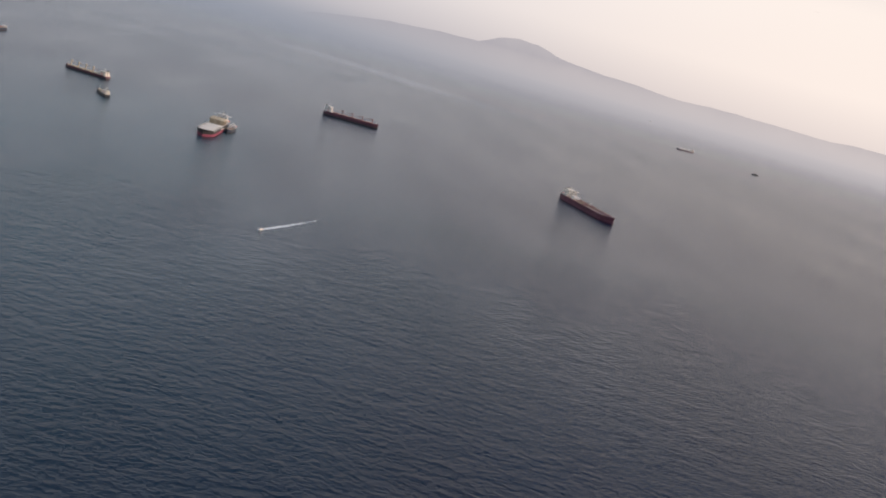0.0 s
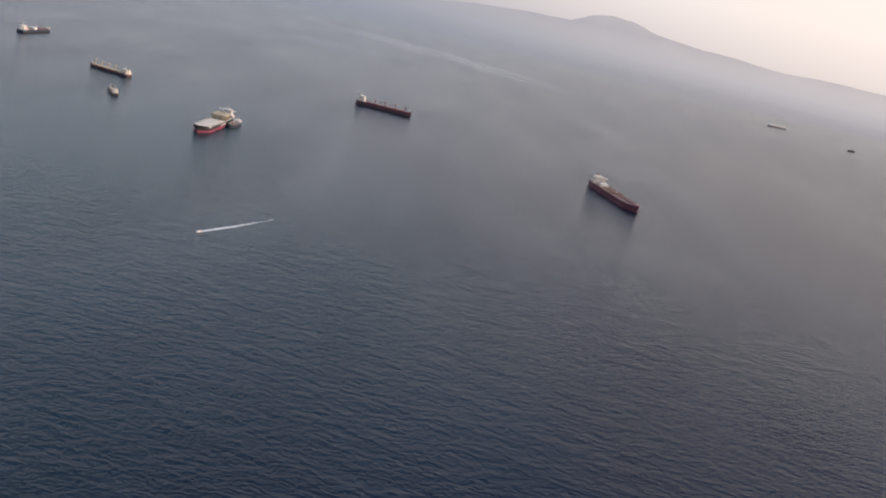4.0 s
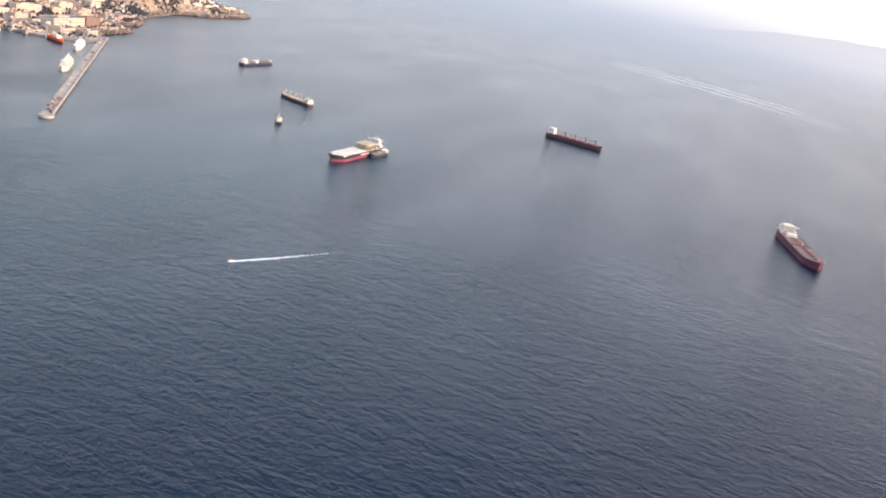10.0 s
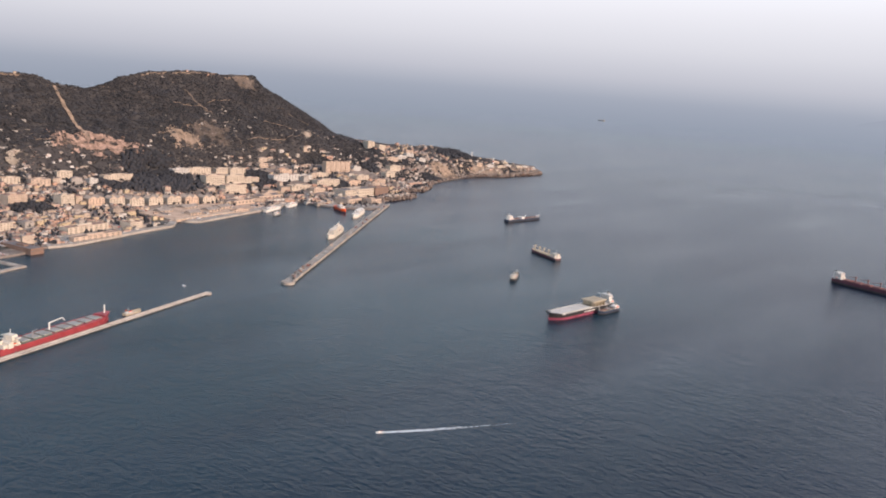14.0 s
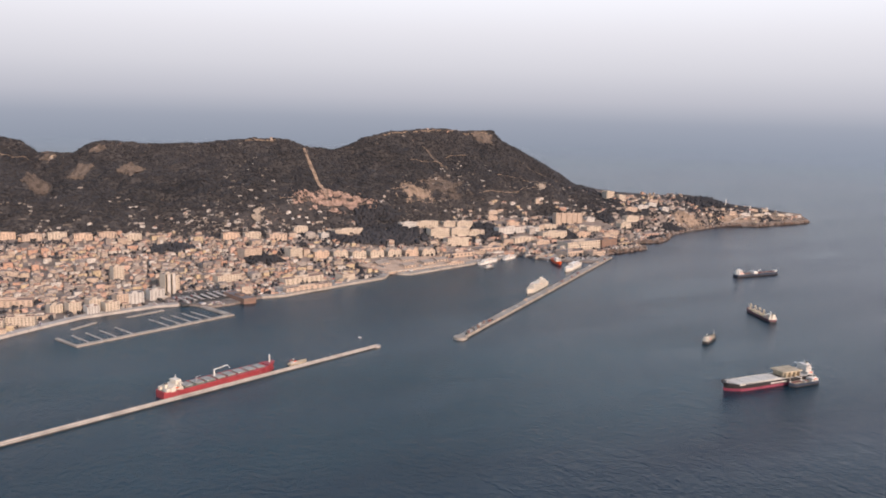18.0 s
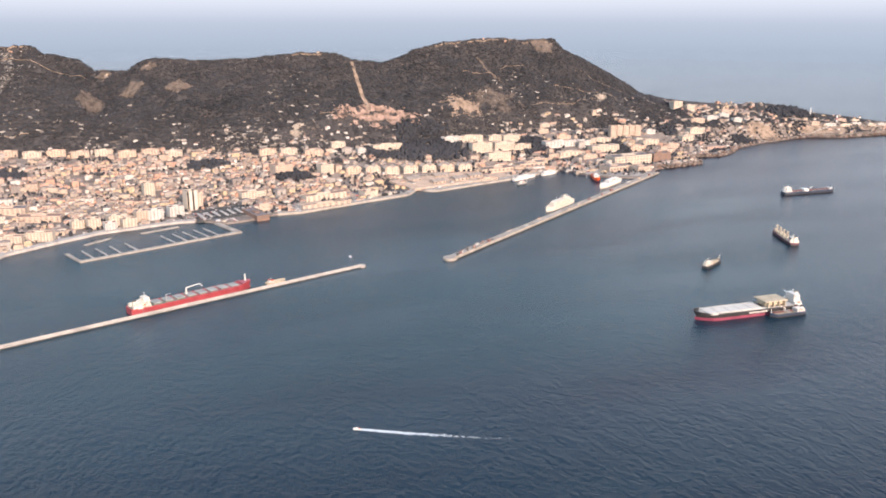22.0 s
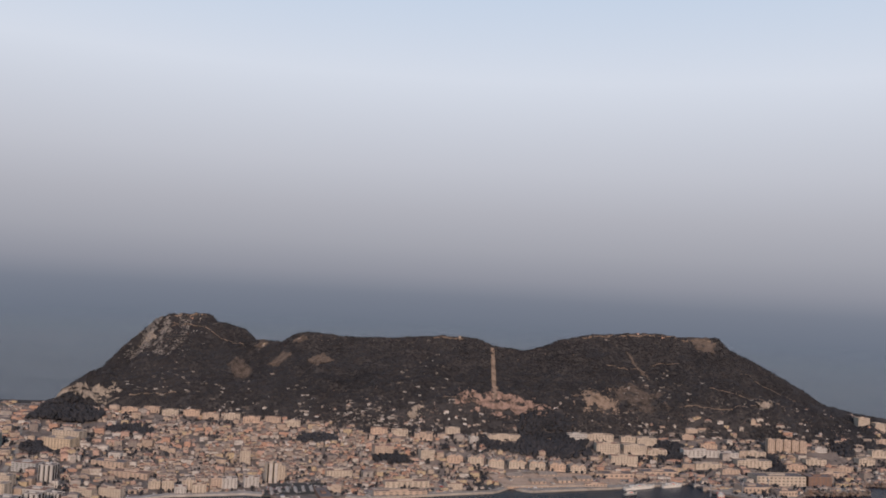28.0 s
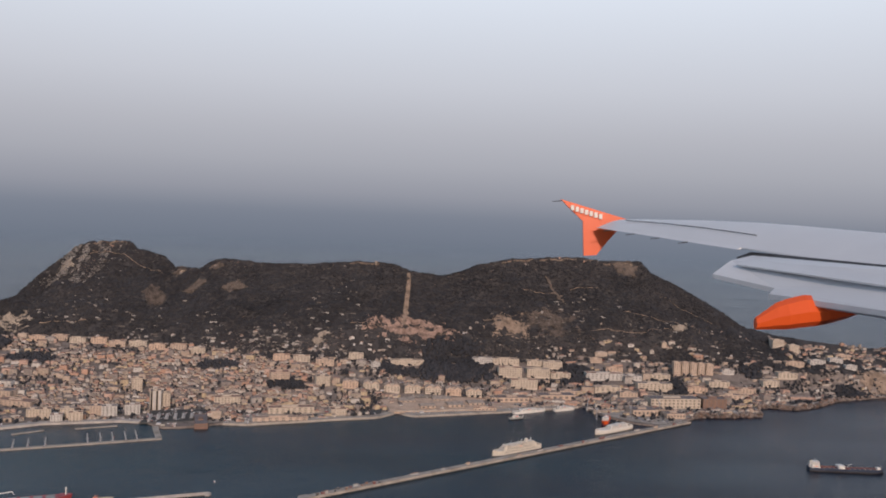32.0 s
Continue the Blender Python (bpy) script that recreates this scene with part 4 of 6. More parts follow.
for c, x, y, w, d, h, n in NORTH:
    block("apartment_tower" if h > 6 else "apartment_block", f"{c} {'high' if h > 6 else 'low'} apartment building near the northern waterfront", x, y, w, d, h, -8, WALLS[c], n, 6, c == "white" and h > 6)
for c, x, y, w, d, h, n in [("cream", -251, 214, 5, 12, 4.2, 4), ("cream", -247, 201, 5, 12, 4.2, 4), ("ochre", -160, 262, 10, 17, 6, 5), ("cream", -143, 264, 9, 18, 6, 5), ("tan", -188, 222, 9, 20, 3, 3), ("tan", -203, 205, 8, 22, 3, 3)]:
    block("apartment_block", f"long {c} apartment block with rows of windows", x, y, w, d, h, -12, WALLS[c], n, 8)
QUAYSIDE = [("cream", -226, 186, 5, 6, 4.0, 5), ("cream", -229, 178, 6, 6, 5.2, 6), ("white", -234, 170, 5, 6, 3.6, 4), ("cream", -225, 168, 6, 7, 5.2, 6), ("cream", -231, 161, 5, 7, 4.4, 5), ("tan", -219, 155, 6, 6, 5.6, 6),
            ("white", -218, 148, 5, 8, 5.4, 6), ("white", -213, 137, 5, 8, 5.4, 6)]
for c, x, y, w, d, h, n in QUAYSIDE:
    block("apartment_block", f"{c} waterfront apartment block beside the marina", x, y, w, d, h, 18, WALLS[c], n, 4)
block("apartment_tower", "tall cream apartment tower behind the marina", -200, 128.5, 6, 6, 11, 20, WALLS["cream"], 9, 4, True)
block("apartment_tower", "tall cream stair tower joined to flats", -194, 124.5, 5, 5, 8.5, 20, WALLS["cream"], 8, 3)
block("apartment_block", "pale twin apartment tower in the old town", -165, 150, 6, 6, 8, 15, WALLS["cream"], 7, 4)
for c, x, y, w, d, h, n in [("cream", -181, 92, 7, 15, 3.6, 3), ("cream", -196, 52, 7, 26, 3.4, 3), ("tan", -216, 55, 4, 30, 2.2, 2), ("cream", -196, 25, 8, 9, 3.5, 3), ("tan", -140, 68, 10, 12, 5, 4), ("cream", -143, 40, 7, 9, 5.5, 5), ("brick", -226, 96, 22, 7, 1.8, 1)]:
    block("harbour_building", f"{c} stone harbour building with rows of windows", x, y, w, d, h, 15, WALLS[c], n, 8)
for k in range(7):
    terrace = block("terrace_block", "orange-pink barrack terrace block behind the dockyard", -143 + k * 0.6, 22 - k * 13.2, 7, 10, 3.4, 3, WALLS["pink" if k in (0, 5) else "cream"], 3, 5)
    for side in (-1, 1):
        part("gable_roof", Shape().add([(-3.6, side * 2.5 - 2.3, 3.5), (3.6, side * 2.5 - 2.3, 3.5), (3.6, side * 2.5 + 2.3, 3.5), (-3.6, side * 2.5 + 2.3, 3.5), (-3.6, side * 2.5, 5.0), (3.6, side * 2.5, 5.0)],
                                       [(3, 2, 1, 0), (0, 1, 5, 4), (2, 3, 4, 5), (1, 2, 5), (3, 0, 4)]), WALLS["tan"], terrace, "tan pitched gable")
for k in range(9):
    yb = 132 + k * 14.5
    block("barracks", "long tan building along the forest edge above the town", station(yb)[1] - 6 + 3 * (k % 2), yb, 5, 11, 3.4, 8 - k, WALLS[("cream", "tan", "pink")[k % 3]], 4, 6)
block("long_building", "long pale curved building at the forest edge", -101, -13, 5, 23, 3.0, 12, WALLS["cream"], 4, 12)
block("white_block", "small grey-white block at the forest edge", -110, 8, 5, 6, 3.4, 8, WALLS["white"], 4, 4)
for c, x, y, w, d, h, n in [("cream", -104, -84, 7, 16, 6, 4), ("cream", -99, -104, 7, 16, 5, 4), ("cream", -118, -92, 7, 18, 5, 4), ("white", -88, -66, 6, 14, 3, 2), ("cream", -86, -82, 6, 20, 3.4, 3), ("cream", -84, -116, 7, 14, 4.2, 4),
                            ("white", -100, -150, 7, 26, 4, 3), ("cream", -112, -182, 7, 24, 4, 3)]:
    block("barracks", f"long {c} barracks building on the southern slope", x, y, w, d, h, 4, WALLS[c], n, 9)
for k in range(5):
    block("apartment_tower", "pale slab of a row of apartment towers", -83 + k * 1.0, -206 - k * 6.2, 5, 5.0, 9.0 - 0.4 * k, 0, WALLS["tan"], 8, 3)
for c, x, y, w, d, h, n in [("white", -60, -446, 3, 11, 1.8, 2), ("cream", -62, -462, 3, 12, 1.6, 2), ("white", -58, -478, 2.6, 10, 1.4, 2), ("cream", -63, -492, 2.6, 9, 1.5, 2), ("white", -60, -506, 2.4, 8, 1.2, 1), ("tan", -47, -470, 4, 10, 2.0, 2),
                            ("cream", -46, -488, 3, 8, 1.6, 2), ("white", -64, -518, 2.2, 5, 1.6, 1), ("tan", -58, -430, 4, 8, 2.2, 2)]:
    block("point_building", f"low {c} building on the flat southern point", x, y, w, d, h, -5, WALLS[c], n, 5, sunk=2.5)
for c, x, y, w, d, h, n in [("cream", -30, -300, 7, 9, 5.0, 5), ("cream", -34, -311, 6, 8, 4.2, 4), ("white", -52, -322, 5, 12, 3.0, 3), ("white", -44, -340, 5, 10, 2.8, 3), ("tan", -62, -300, 5, 14, 3.0, 3), ("cream", -78, -288, 6, 14, 3.4, 3), ("white", -56, -346, 4, 9, 2.4, 2), ("tan", -30, -352, 5, 12, 2.6, 2)]:
    block("apartment_block", f"{c} apartment block on the southern shoulder", x, y, w, d, h, 2, WALLS[c], n, 5, sunk=3.0)
block("terrace_block", "low waterfront flats with white bands and dark balconies", -258, 225, 4.5, 8, 3.4, -20, WALLS["white"], 4, 8, True)
LONG = [("cream", -97, -120, 6, 14, 3.0, 3), ("white", -98, -170, 7, 13, 2.6, 2), ("cream", -93, -190, 6, 16, 3.2, 3), ("tan", -121, -122, 6, 12, 2.6, 2), ("cream", -121, -148, 6, 18, 3.0, 3), ("tan", -129, -160, 6, 12, 2.4, 2),
        ("cream", -98, -231, 6, 15, 3.2, 3), ("tan", -100, -250, 6, 13, 2.8, 3), ("cream", -90, -271, 6, 12, 3.4, 3), ("white", -74, -246, 5, 9, 2.6, 3), ("tan", -118, -232, 6, 16, 2.6, 2), ("pink", -110, -212, 6, 14, 3.0, 3),
        ("cream", -100, 22, 5, 10, 3.6, 4), ("tan", -112, 42, 6, 12, 3.6, 4), ("cream", -109, 58, 5, 11, 3.2, 3), ("pink", -107, 72, 5, 11, 3.2, 3), ("cream", -83, -104, 5, 12, 2.8, 2), ("tan", -70, -150, 5, 9, 2.6, 2), ("pink", -86, -160, 5, 12, 2.8, 3)]
for c, x, y, w, d, h, n in LONG:
    block("apartment_block" if n > 2 else "barracks", f"long {c} building on the southern slope above the dockyard" if y < 0 else f"{c} building at the foot of the slope", x, y, w, d, h, 5, WALLS[c], n, 5, sunk=2.5)


def gable_hall(x, y, w, d, h, turn, wall, roof, base):
    """A long low hall with a pitched roof, doors on its seaward end."""
    hall = thing("store_hall", "long low dockyard hall with a pitched grey-tan roof", "hall", Matrix.Translation((x, y, base)) @ Matrix.Rotation(radians(turn), 4, "Z"), "dockyard halls")
    BLOCKED.append((x, y, 0.45 * math.hypot(w, d)))
    part("wall", Shape().box(-w / 2, -d / 2, -0.8, w / 2, d / 2, h), wall, hall)
    part("roof", Shape().add([(-w / 2 - 0.2, -d / 2 - 0.2, h), (w / 2 + 0.2, -d / 2 - 0.2, h), (w / 2 + 0.2, d / 2 + 0.2, h), (-w / 2 - 0.2, d / 2 + 0.2, h), (0, -d / 2 - 0.2, h + 1.3), (0, d / 2 + 0.2, h + 1.3)],
                             [(3, 2, 1, 0), (0, 1, 4), (2, 3, 5), (1, 2, 5, 4), (3, 0, 4, 5)]), roof, hall)
    for k in range(int(d / 3)):
        v = -d / 2 + 3 * (k + 0.5)
        part("door", Shape().box(-w / 2 - 0.04, v - 0.6, -0.2, -w / 2 + 0.05, v + 0.6, h * 0.8), GLASS_DARK, hall)


for x, y, w, d in ((-173, -27, 6, 9), (-166, -44, 8, 10), (-159, -57, 8, 10), (-160, -14, 7, 10), (-152, -36, 7, 12)):
    gable_hall(x, y, w, d, 1.0, 15, WALLS["tan"], ROOF_GREY, 2.0)
block("dockyard_hall", "long pale green dockyard hall with ribbed walls", -142, -186, 12, 34, 6.0, 8, WALLS["cream"], 3, 12)
block("dockyard_block", "brown dockyard office block with rows of windows", -140, -213, 9, 16, 6.0, 6, WALLS["brick"], 5, 6)
for k, (x, y, w, d, h) in enumerate([(-142, -82, 10, 20, 2.6), (-131, -112, 10, 24, 3), (-172, -62, 4, 14, 1.6), (-166, -160, 12, 16, 3.5), (-172, -178, 9, 12, 3)]):
    block("dockyard_shed", "low tan dockyard shed with a flat roof", x, y, w, d, h, 10, WALLS["tan"], 1, 6, category="shed")

random.seed(4)
HOUSES, FAR, COTTAGES, VILLAS = [], [], [], []
out = 4.5
while out < 345:
    yy = -520.0 + random.uniform(0, 4)
    while yy < 420:
        d = random.choice((1.5, 1.9, 2.3, 2.8, 3.4, 4.6)) * random.uniform(0.85, 1.2)
        d *= 1.9 if -300 < yy < -50 and random.random() < 0.6 else 1
        y = yy + d / 2
        yy += d + random.choice((0.08, 0.15, 0.2, 0.5, 1.3))
        st = station(y)
        x = st[0] + out + 2.2 * noise.noise(Vector((out * 0.05, y * 0.03, 0))) + random.uniform(-0.4, 0.4)
        north, south = y > 268, y < -300
        if x > st[1] + (64 if south else 2 + 13 * smooth01(-70, -160, y) * (noise.noise(Vector((out * 0.06, y * 0.04, 12))) + 0.5)) or x > st[5] - 12:
            continue
        dense = 0.80 if 40 < y <= 268 and x > -205 else 0.58
        dense = 0.42 if north else 0.10 if y < -405 else 0.40 if south else 0.43 if y > 222 else 0.34 if y < -60 and x > st[1] - 30 else dense
        dense *= 0.75 + 0.7 * noise.noise(Vector((x * 0.05, y * 0.05, 5)))
        if random.random() > dense or inside(x, y, PARKS) or inside(x, y, OPEN_GROUND) or not free(x, y, d * 0.4) or in_scar(x, y, 1.1) or (x < -170 and -230 < y < -5):
            continue
        w = random.uniform(1.5, 2.5)
        h = random.choice((0.7, 0.9, 1.2, 1.4, 1.7, 2.3)) * random.uniform(0.85, 1.2) * (0.7 if south else 1)
        if random.random() < (0.3 if y > 222 else 0.08) and not south and d > 2.6:
            w, d, h = random.uniform(3.2, 4.6), d * random.uniform(1.1, 1.6), random.uniform(2.2, 4.4)
            yy += d * 0.3
        if north and x > -120:
            w, d, h = w * 1.5, d * 1.5, h * 0.8
        if -300 < y < -60 and x > st[1] - 30:
            h *= 0.7
        row = (x, y, w, d, h, 9 + 26 * noise.noise(Vector((x * 0.022, y * 0.022, 20))) + random.gauss(0, 5))
        if south and len(COTTAGES) < 280:
            COTTAGES.append(row)
        elif len(HOUSES) < 290 and x < -150 and 110 < y < 262:
            HOUSES.append(row)
        else:
            FAR.append(row)
    out += random.uniform(2.5, 3.3)
# white villas up on the slope
for _ in range(150):
    y = random.choice((random.uniform(-170, 60), random.uniform(-290, -215), random.uniform(0, 210)))
    st = station(y)
    x = st[1] + abs(random.gauss(0, 16 if y < -140 else 9)) + 2
    if noise.fractal(Vector((x * 0.03, y * 0.03, 6)), 1, 2, 4) > 0.0 and not in_scar(x, y, 1.2) and free(x, y, 2):
        VILLAS.append((x, y, random.uniform(1.0, 1.8), random.uniform(1.4, 3.4), random.uniform(0.5, 1.0), random.gauss(0, 8)))


def house_pieces(x, y, w, d, h, turn, walls, roofs, panes, local=False):
    z = height(x, y)
    m = Matrix.Translation((0, 0, 0) if local else (x, y, z)) @ (Matrix.Identity(4) if local else Matrix.Rotation(radians(turn), 4, "Z"))
    walls.box(-w / 2, -d / 2, -1.6, w / 2, d / 2, h, m)
    if random.random() < 0.35:
        roofs.gable(-w / 2, -d / 2, h, w / 2, d / 2, h + 0.8, m)
    else:
        roofs.box(-w / 2 + 0.1, -d / 2 + 0.1, h, w / 2 - 0.1, d / 2 - 0.1, h + 0.12, m)
        if random.random() < 0.6:
            roofs.box(-w * 0.2, -d * 0.25, h + 0.12, w * 0.15, d * 0.1, h + 0.75, m)
    n, fl = max(2, int(d / 0.9)), max(1, int(h / 0.75))
    for k in range(fl):
        for i in range(n):
            if random.random() < 0.5:
                a, b = -d / 2 + d * (i + 0.28) / n, -d / 2 + d * (i + 0.72) / n
                zz = h * (k + 0.3) / fl
                if local:
                    panes.append(Matrix.Translation((-w / 2, (a + b) / 2, zz + h / fl * 0.22)) @ Matrix.Rotation(radians(90), 4, "Z") @ Matrix.Diagonal((b - a, 1, h / fl * 0.42, 1)))
                else:
                    panes.box(-w / 2 - 0.03, a, zz, -w / 2 + 0.05, b, zz + h / fl * 0.42, m)


for rows, nm, lab, cat, grp in ((HOUSES, "house", "plastered town house in the dense old town", "house", "town houses"), (COTTAGES, "cottage", "low pale house on the southern plateau", "house", "southern houses"),
                                (VILLAS, "villa", "small white villa among the scrub of the slope", "house", "villas on the slope")):
    for x, y, w, d, h, turn in rows:
        top = thing(nm, lab, cat, Matrix.Translation((x, y, height(x, y))) @ Matrix.Rotation(radians(turn), 4, "Z"), grp)
        a, b, c = Shape(), Shape(), []
        house_pieces(x, y, w, d, h, turn, a, b, c, True)
        part("wall", a, VILLA_WHITE if nm == "villa" else PLASTER, top)
        part("roof", b, ROOF, top)
        for pane in c[:4 if nm == "house" else 2]:
            part("window", PANE, None, top, m=pane)
a, b, c = Shape(), Shape(), Shape()
for row in FAR:
    house_pieces(*row, a, b, c)
far_town = thing("town_houses", "crowd of pale plastered houses climbing the hill", "houses", kind="stuff")
for nm, s, mat in (("walls", a, PLASTER_MIXED), ("roofs", b, ROOF_MIXED), ("windows", c, GLASS_DARK)):
    tagged(part(nm, s, mat, far_town), kind="stuff")

random.seed(8)
spots = []
for cx, cy, rx, ry in PARKS:
    for _ in range(int(rx * ry * 1.1)):
        q, r = random.uniform(0, 6.283), math.sqrt(random.random())
        x, y = cx + rx * r * math.cos(q), cy + ry * r * math.sin(q)
        if not free(x, y, -0.5):
            continue
        spots.append((x, y, height(x, y) + 0.6 + (1.5 if cy > 280 else 0), random.uniform(0.9, 1.7)))
for _ in range(9500):
    y = random.choice((random.uniform(-500, 400), random.uniform(-500, 400), random.uniform(215, 420), random.uniform(-300, 20), random.uniform(-20, 260)))
    st = station(y)
    x = random.uniform(st[0] + 4, st[1] + 5)
    if noise.fractal(Vector((x * 0.04, y * 0.04, 9)), 1, 2, 3) > -0.05 and not inside(x, y, OPEN_GROUND) and not (y > 306 and x > -110 and random.random() < 0.8):
        spots.append((x, y, height(x, y) + 0.5, random.uniform(0.5, 1.1)))
tagged(part("town_trees", clump_mesh("town_trees", spots, LEAVES, 0.7)), "dark green trees in parks and streets", "trees", "", "stuff")


# ---- roads cut into the slope ----
def hill_road(y0, y1, low, high, half):
    """A pale road that climbs across the slope; low and high: how far up between foot and ridge."""
    pts, n = [], 60
    for i in range(n + 1):
        y = y0 + (y1 - y0) * i / n
        st = station(y)
        u = low + (high - low) * i / n + 0.012 * noise.noise(Vector((y * 0.04, low * 9, 0)))
        pts.append((st[1] + (st[3] - st[1]) * u, y))
    s = Shape()
    s.loft([[(x - half, y, height(x, y) + 0.25) for x, y in pts], [(x - half, y, height(x, y) + 0.75) for x, y in pts], [(x + half, y, height(x, y) + 0.75) for x, y in pts]], closed=False)
    return structure("hill_road", s, TAN_ROCK, "pale narrow road with a stone wall on the hillside", "road")


for row in ((30, -40, 0.28, 0.25, 0.22), (-70, -120, 0.34, 0.42, 0.22), (-135, -100, 0.62, 0.68, 0.2), (-180, -240, 0.42, 0.36, 0.22), (-215, -262, 0.75, 0.62, 0.2), (270, 235, 0.80, 0.93, 0.25),
            (255, 222, 0.10, 0.14, 0.3), (-150, -215, 0.2, 0.26, 0.25), (250, 185, 0.90, 0.83, 0.5), (-138, -165, 0.70, 0.72, 0.3)):
    hill_road(*row)

# short retaining walls and terraces on the lower slope
random.seed(73)
terraces, made = Shape(), 0
while made < 480:
    pick = random.random()
    if pick < 0.42:
        y, up = random.uniform(10, 135), abs(random.gauss(4, 13))
    elif pick < 0.62:
        y, up = random.uniform(130, 265), abs(random.gauss(6, 22))
    elif pick < 0.85:
        y, up = random.uniform(-290, 10), abs(random.gauss(3, 18))
    elif pick < 0.89:
        y, up = random.uniform(25, 60), random.uniform(40, 95)
    else:
        y, up = random.uniform(-180, -60), random.uniform(25, 60)
    st = station(y)
    x = st[1] + up
    if x > st[3] - 3 or noise.fractal(Vector((x * 0.05, y * 0.05, 14)), 1, 2, 3) < 0.02:
        continue
    l = random.choice((0.8, 1.2, 1.8, 2.6, 4.0)) * random.uniform(0.7, 1.3)
    m = Matrix.Translation((x, y, height(x, y, st))) @ Matrix.Rotation(random.gauss(0, 0.16), 4, "Z") @ Matrix.Rotation(random.gauss(0, 0.06), 4, "X")
    terraces.box(-0.35, -l / 2, -0.8, 0.35, l / 2, random.uniform(0.55, 0.95), m, 0.04)
    made += 1
tagged(part("terrace_walls", terraces, TERRACE_STONE), "short pale retaining walls stepping up the scrubby slope", "walls", "", "stuff")

# ---- more on the ships ----
canopy = part("canopy", Shape().box(-15.5, -3.6, 4.6, -5.5, 3.6, 4.9, taper=0.03), DECK_TAN, ore_carrier, "tan roofed conveyor house")
part("canopy_wall", Shape().box(-14.6, -2.2, 2.9, -6.6, 2.2, 4.6), DECK_TAN, ore_carrier)
for k in range(4):
    part("post", Shape().box(-14.6 + k * 2.4, -3.3, 2.3, -14.3 + k * 2.4, 3.3, 4.6), DECK_TAN, ore_carrier)
for k in range(5):
    part("hold_cover", Shape().box(-4.8 + k * 4.6, -3.2, 2.35, -0.5 + k * 4.6, 3.2, 2.75, taper=0.03), DECK_PALE, ore_carrier)
for k in range(6):
    part("roof_rib", Shape().box(-15.2 + k * 1.9, -3.5, 4.904, -15.0 + k * 1.9, 3.5, 4.98), DECK_TAN, canopy)
part("bow_bulwark", Shape().loft([[(17.8, -3.6, 2.3), (21.0, -2.0, 2.5), (22.1, 0, 2.6), (21.0, 2.0, 2.5), (17.8, 3.6, 2.3)], [(17.8, -3.7, 3.0), (21.2, -2.1, 3.3), (22.4, 0, 3.4), (21.2, 2.1, 3.3), (17.8, 3.7, 3.0)]], closed=False), BLACK_HULL, ore_carrier)
for side in (-1, 1):
    part("deck_rail", Shape().box(-18, side * 3.85 - 0.05, 2.35, 17.5, side * 3.85 + 0.05, 2.62), WHITE_PAINT, ore_carrier, "white deck rail")
part("forward_deckhouse", Shape().box(-17.0, -2.2, 2.7, -13.8, 2.0, 4.2), WHITE_PAINT, tanker, "small white deckhouse")
part("forward_deckhouse", Shape().box(-4.6, -2.0, 1.5, -1.4, 2.0, 2.9), WHITE_PAINT, coastal_tanker, "small white deckhouse")
part("mast_house", Shape().box(15.0, -1.2, 1.5, 16.6, 1.2, 2.6), WHITE_PAINT, coastal_tanker)
tower = part("bridge_tower", Shape().box(-19.9, -1.9, 4.2, -17.6, 1.9, 5.6, taper=0.05), CREAM_PAINT, red_carrier, "cream bridge above the deckhouse")
part("window_strip", Shape().box(-17.7, -1.7, 5.05, -17.58, 1.7, 5.35), GLASS_DARK, tower)
part("bridge_wing", Shape().box(-19.2, -3.7, 4.75, -18.0, 3.7, 5.0), CREAM_PAINT, red_carrier)
part("mast", Shape().rod((-18.8, 0, 5.6), (-18.8, 0, 7.4), 0.16, 0.08), WHITE_PAINT, red_carrier)
for k, (x, y) in enumerate(((-23.2, -2.2), (-23.2, 2.2), (-21.8, -2.9))):
    part("poop_house", Shape().box(x - 0.9, y - 0.7, 2.35, x + 0.9, y + 0.7, 3.5 + 0.5 * (k == 2), taper=0.06), CREAM_PAINT, red_carrier)
part("forecastle", Shape().loft([[(20.3, -2.7, 2.3), (20.3, 2.7, 2.3), (24.2, 0.7, 2.6), (24.2, -0.7, 2.6)], [(20.3, -2.75, 3.1), (20.3, 2.75, 3.1), (24.7, 0.7, 3.5), (24.7, -0.7, 3.5)]]), RED_HULL, red_carrier)
part("deck_crane", Shape().rod((-2, 1, 2.6), (-2, 1, 5.2), 0.3, 0.22).rod((-2, 1, 5.2), (3.5, 0.6, 5.9), 0.2, 0.14).rod((3.5, 0.6, 5.9), (4.5, 0.6, 4.6), 0.12), WHITE_PAINT, red_carrier, "white crane swung over the deck")
part("deck_crane", Shape().rod((-11, -1, 2.6), (-11, -1, 4.9), 0.3, 0.2).rod((-11, -1, 4.9), (-9, -1, 5.0), 0.18, 0.1), STEEL, red_carrier)
part("bow_mast", Shape().rod((22.6, 0, 2.9), (22.6, 0, 6.2), 0.3, 0.22), WHITE_PAINT, red_carrier)

cruise = ship("cruise_ship", "white cruise ship moored at the broad mole", at_sea(-257, -72, (-158.5, 208.5)), 33, 4.6, 1.9, CREAM_PAINT, CREAM_PAINT, DECK_TAN, -0.04, 0.72, 4, house_mat=CREAM_PAINT)
ship("ferry", "white ferry moored near the root of the mole", at_sea(-208, -133, (-158.5, 208.5)), 31, 4.6, 2.0, WHITE_PAINT, CREAM_PAINT, DECK_TAN, -0.10, 0.5, 3)
ship("salvage_tug", "orange-red salvage ship in the dockyard corner", at_sea(-189, -133, (-60, 20)), 18, 4.0, 2.2, ORANGE_PAINT, MAROON_HULL, DECK_RED, 0.1, 0.34, 3)
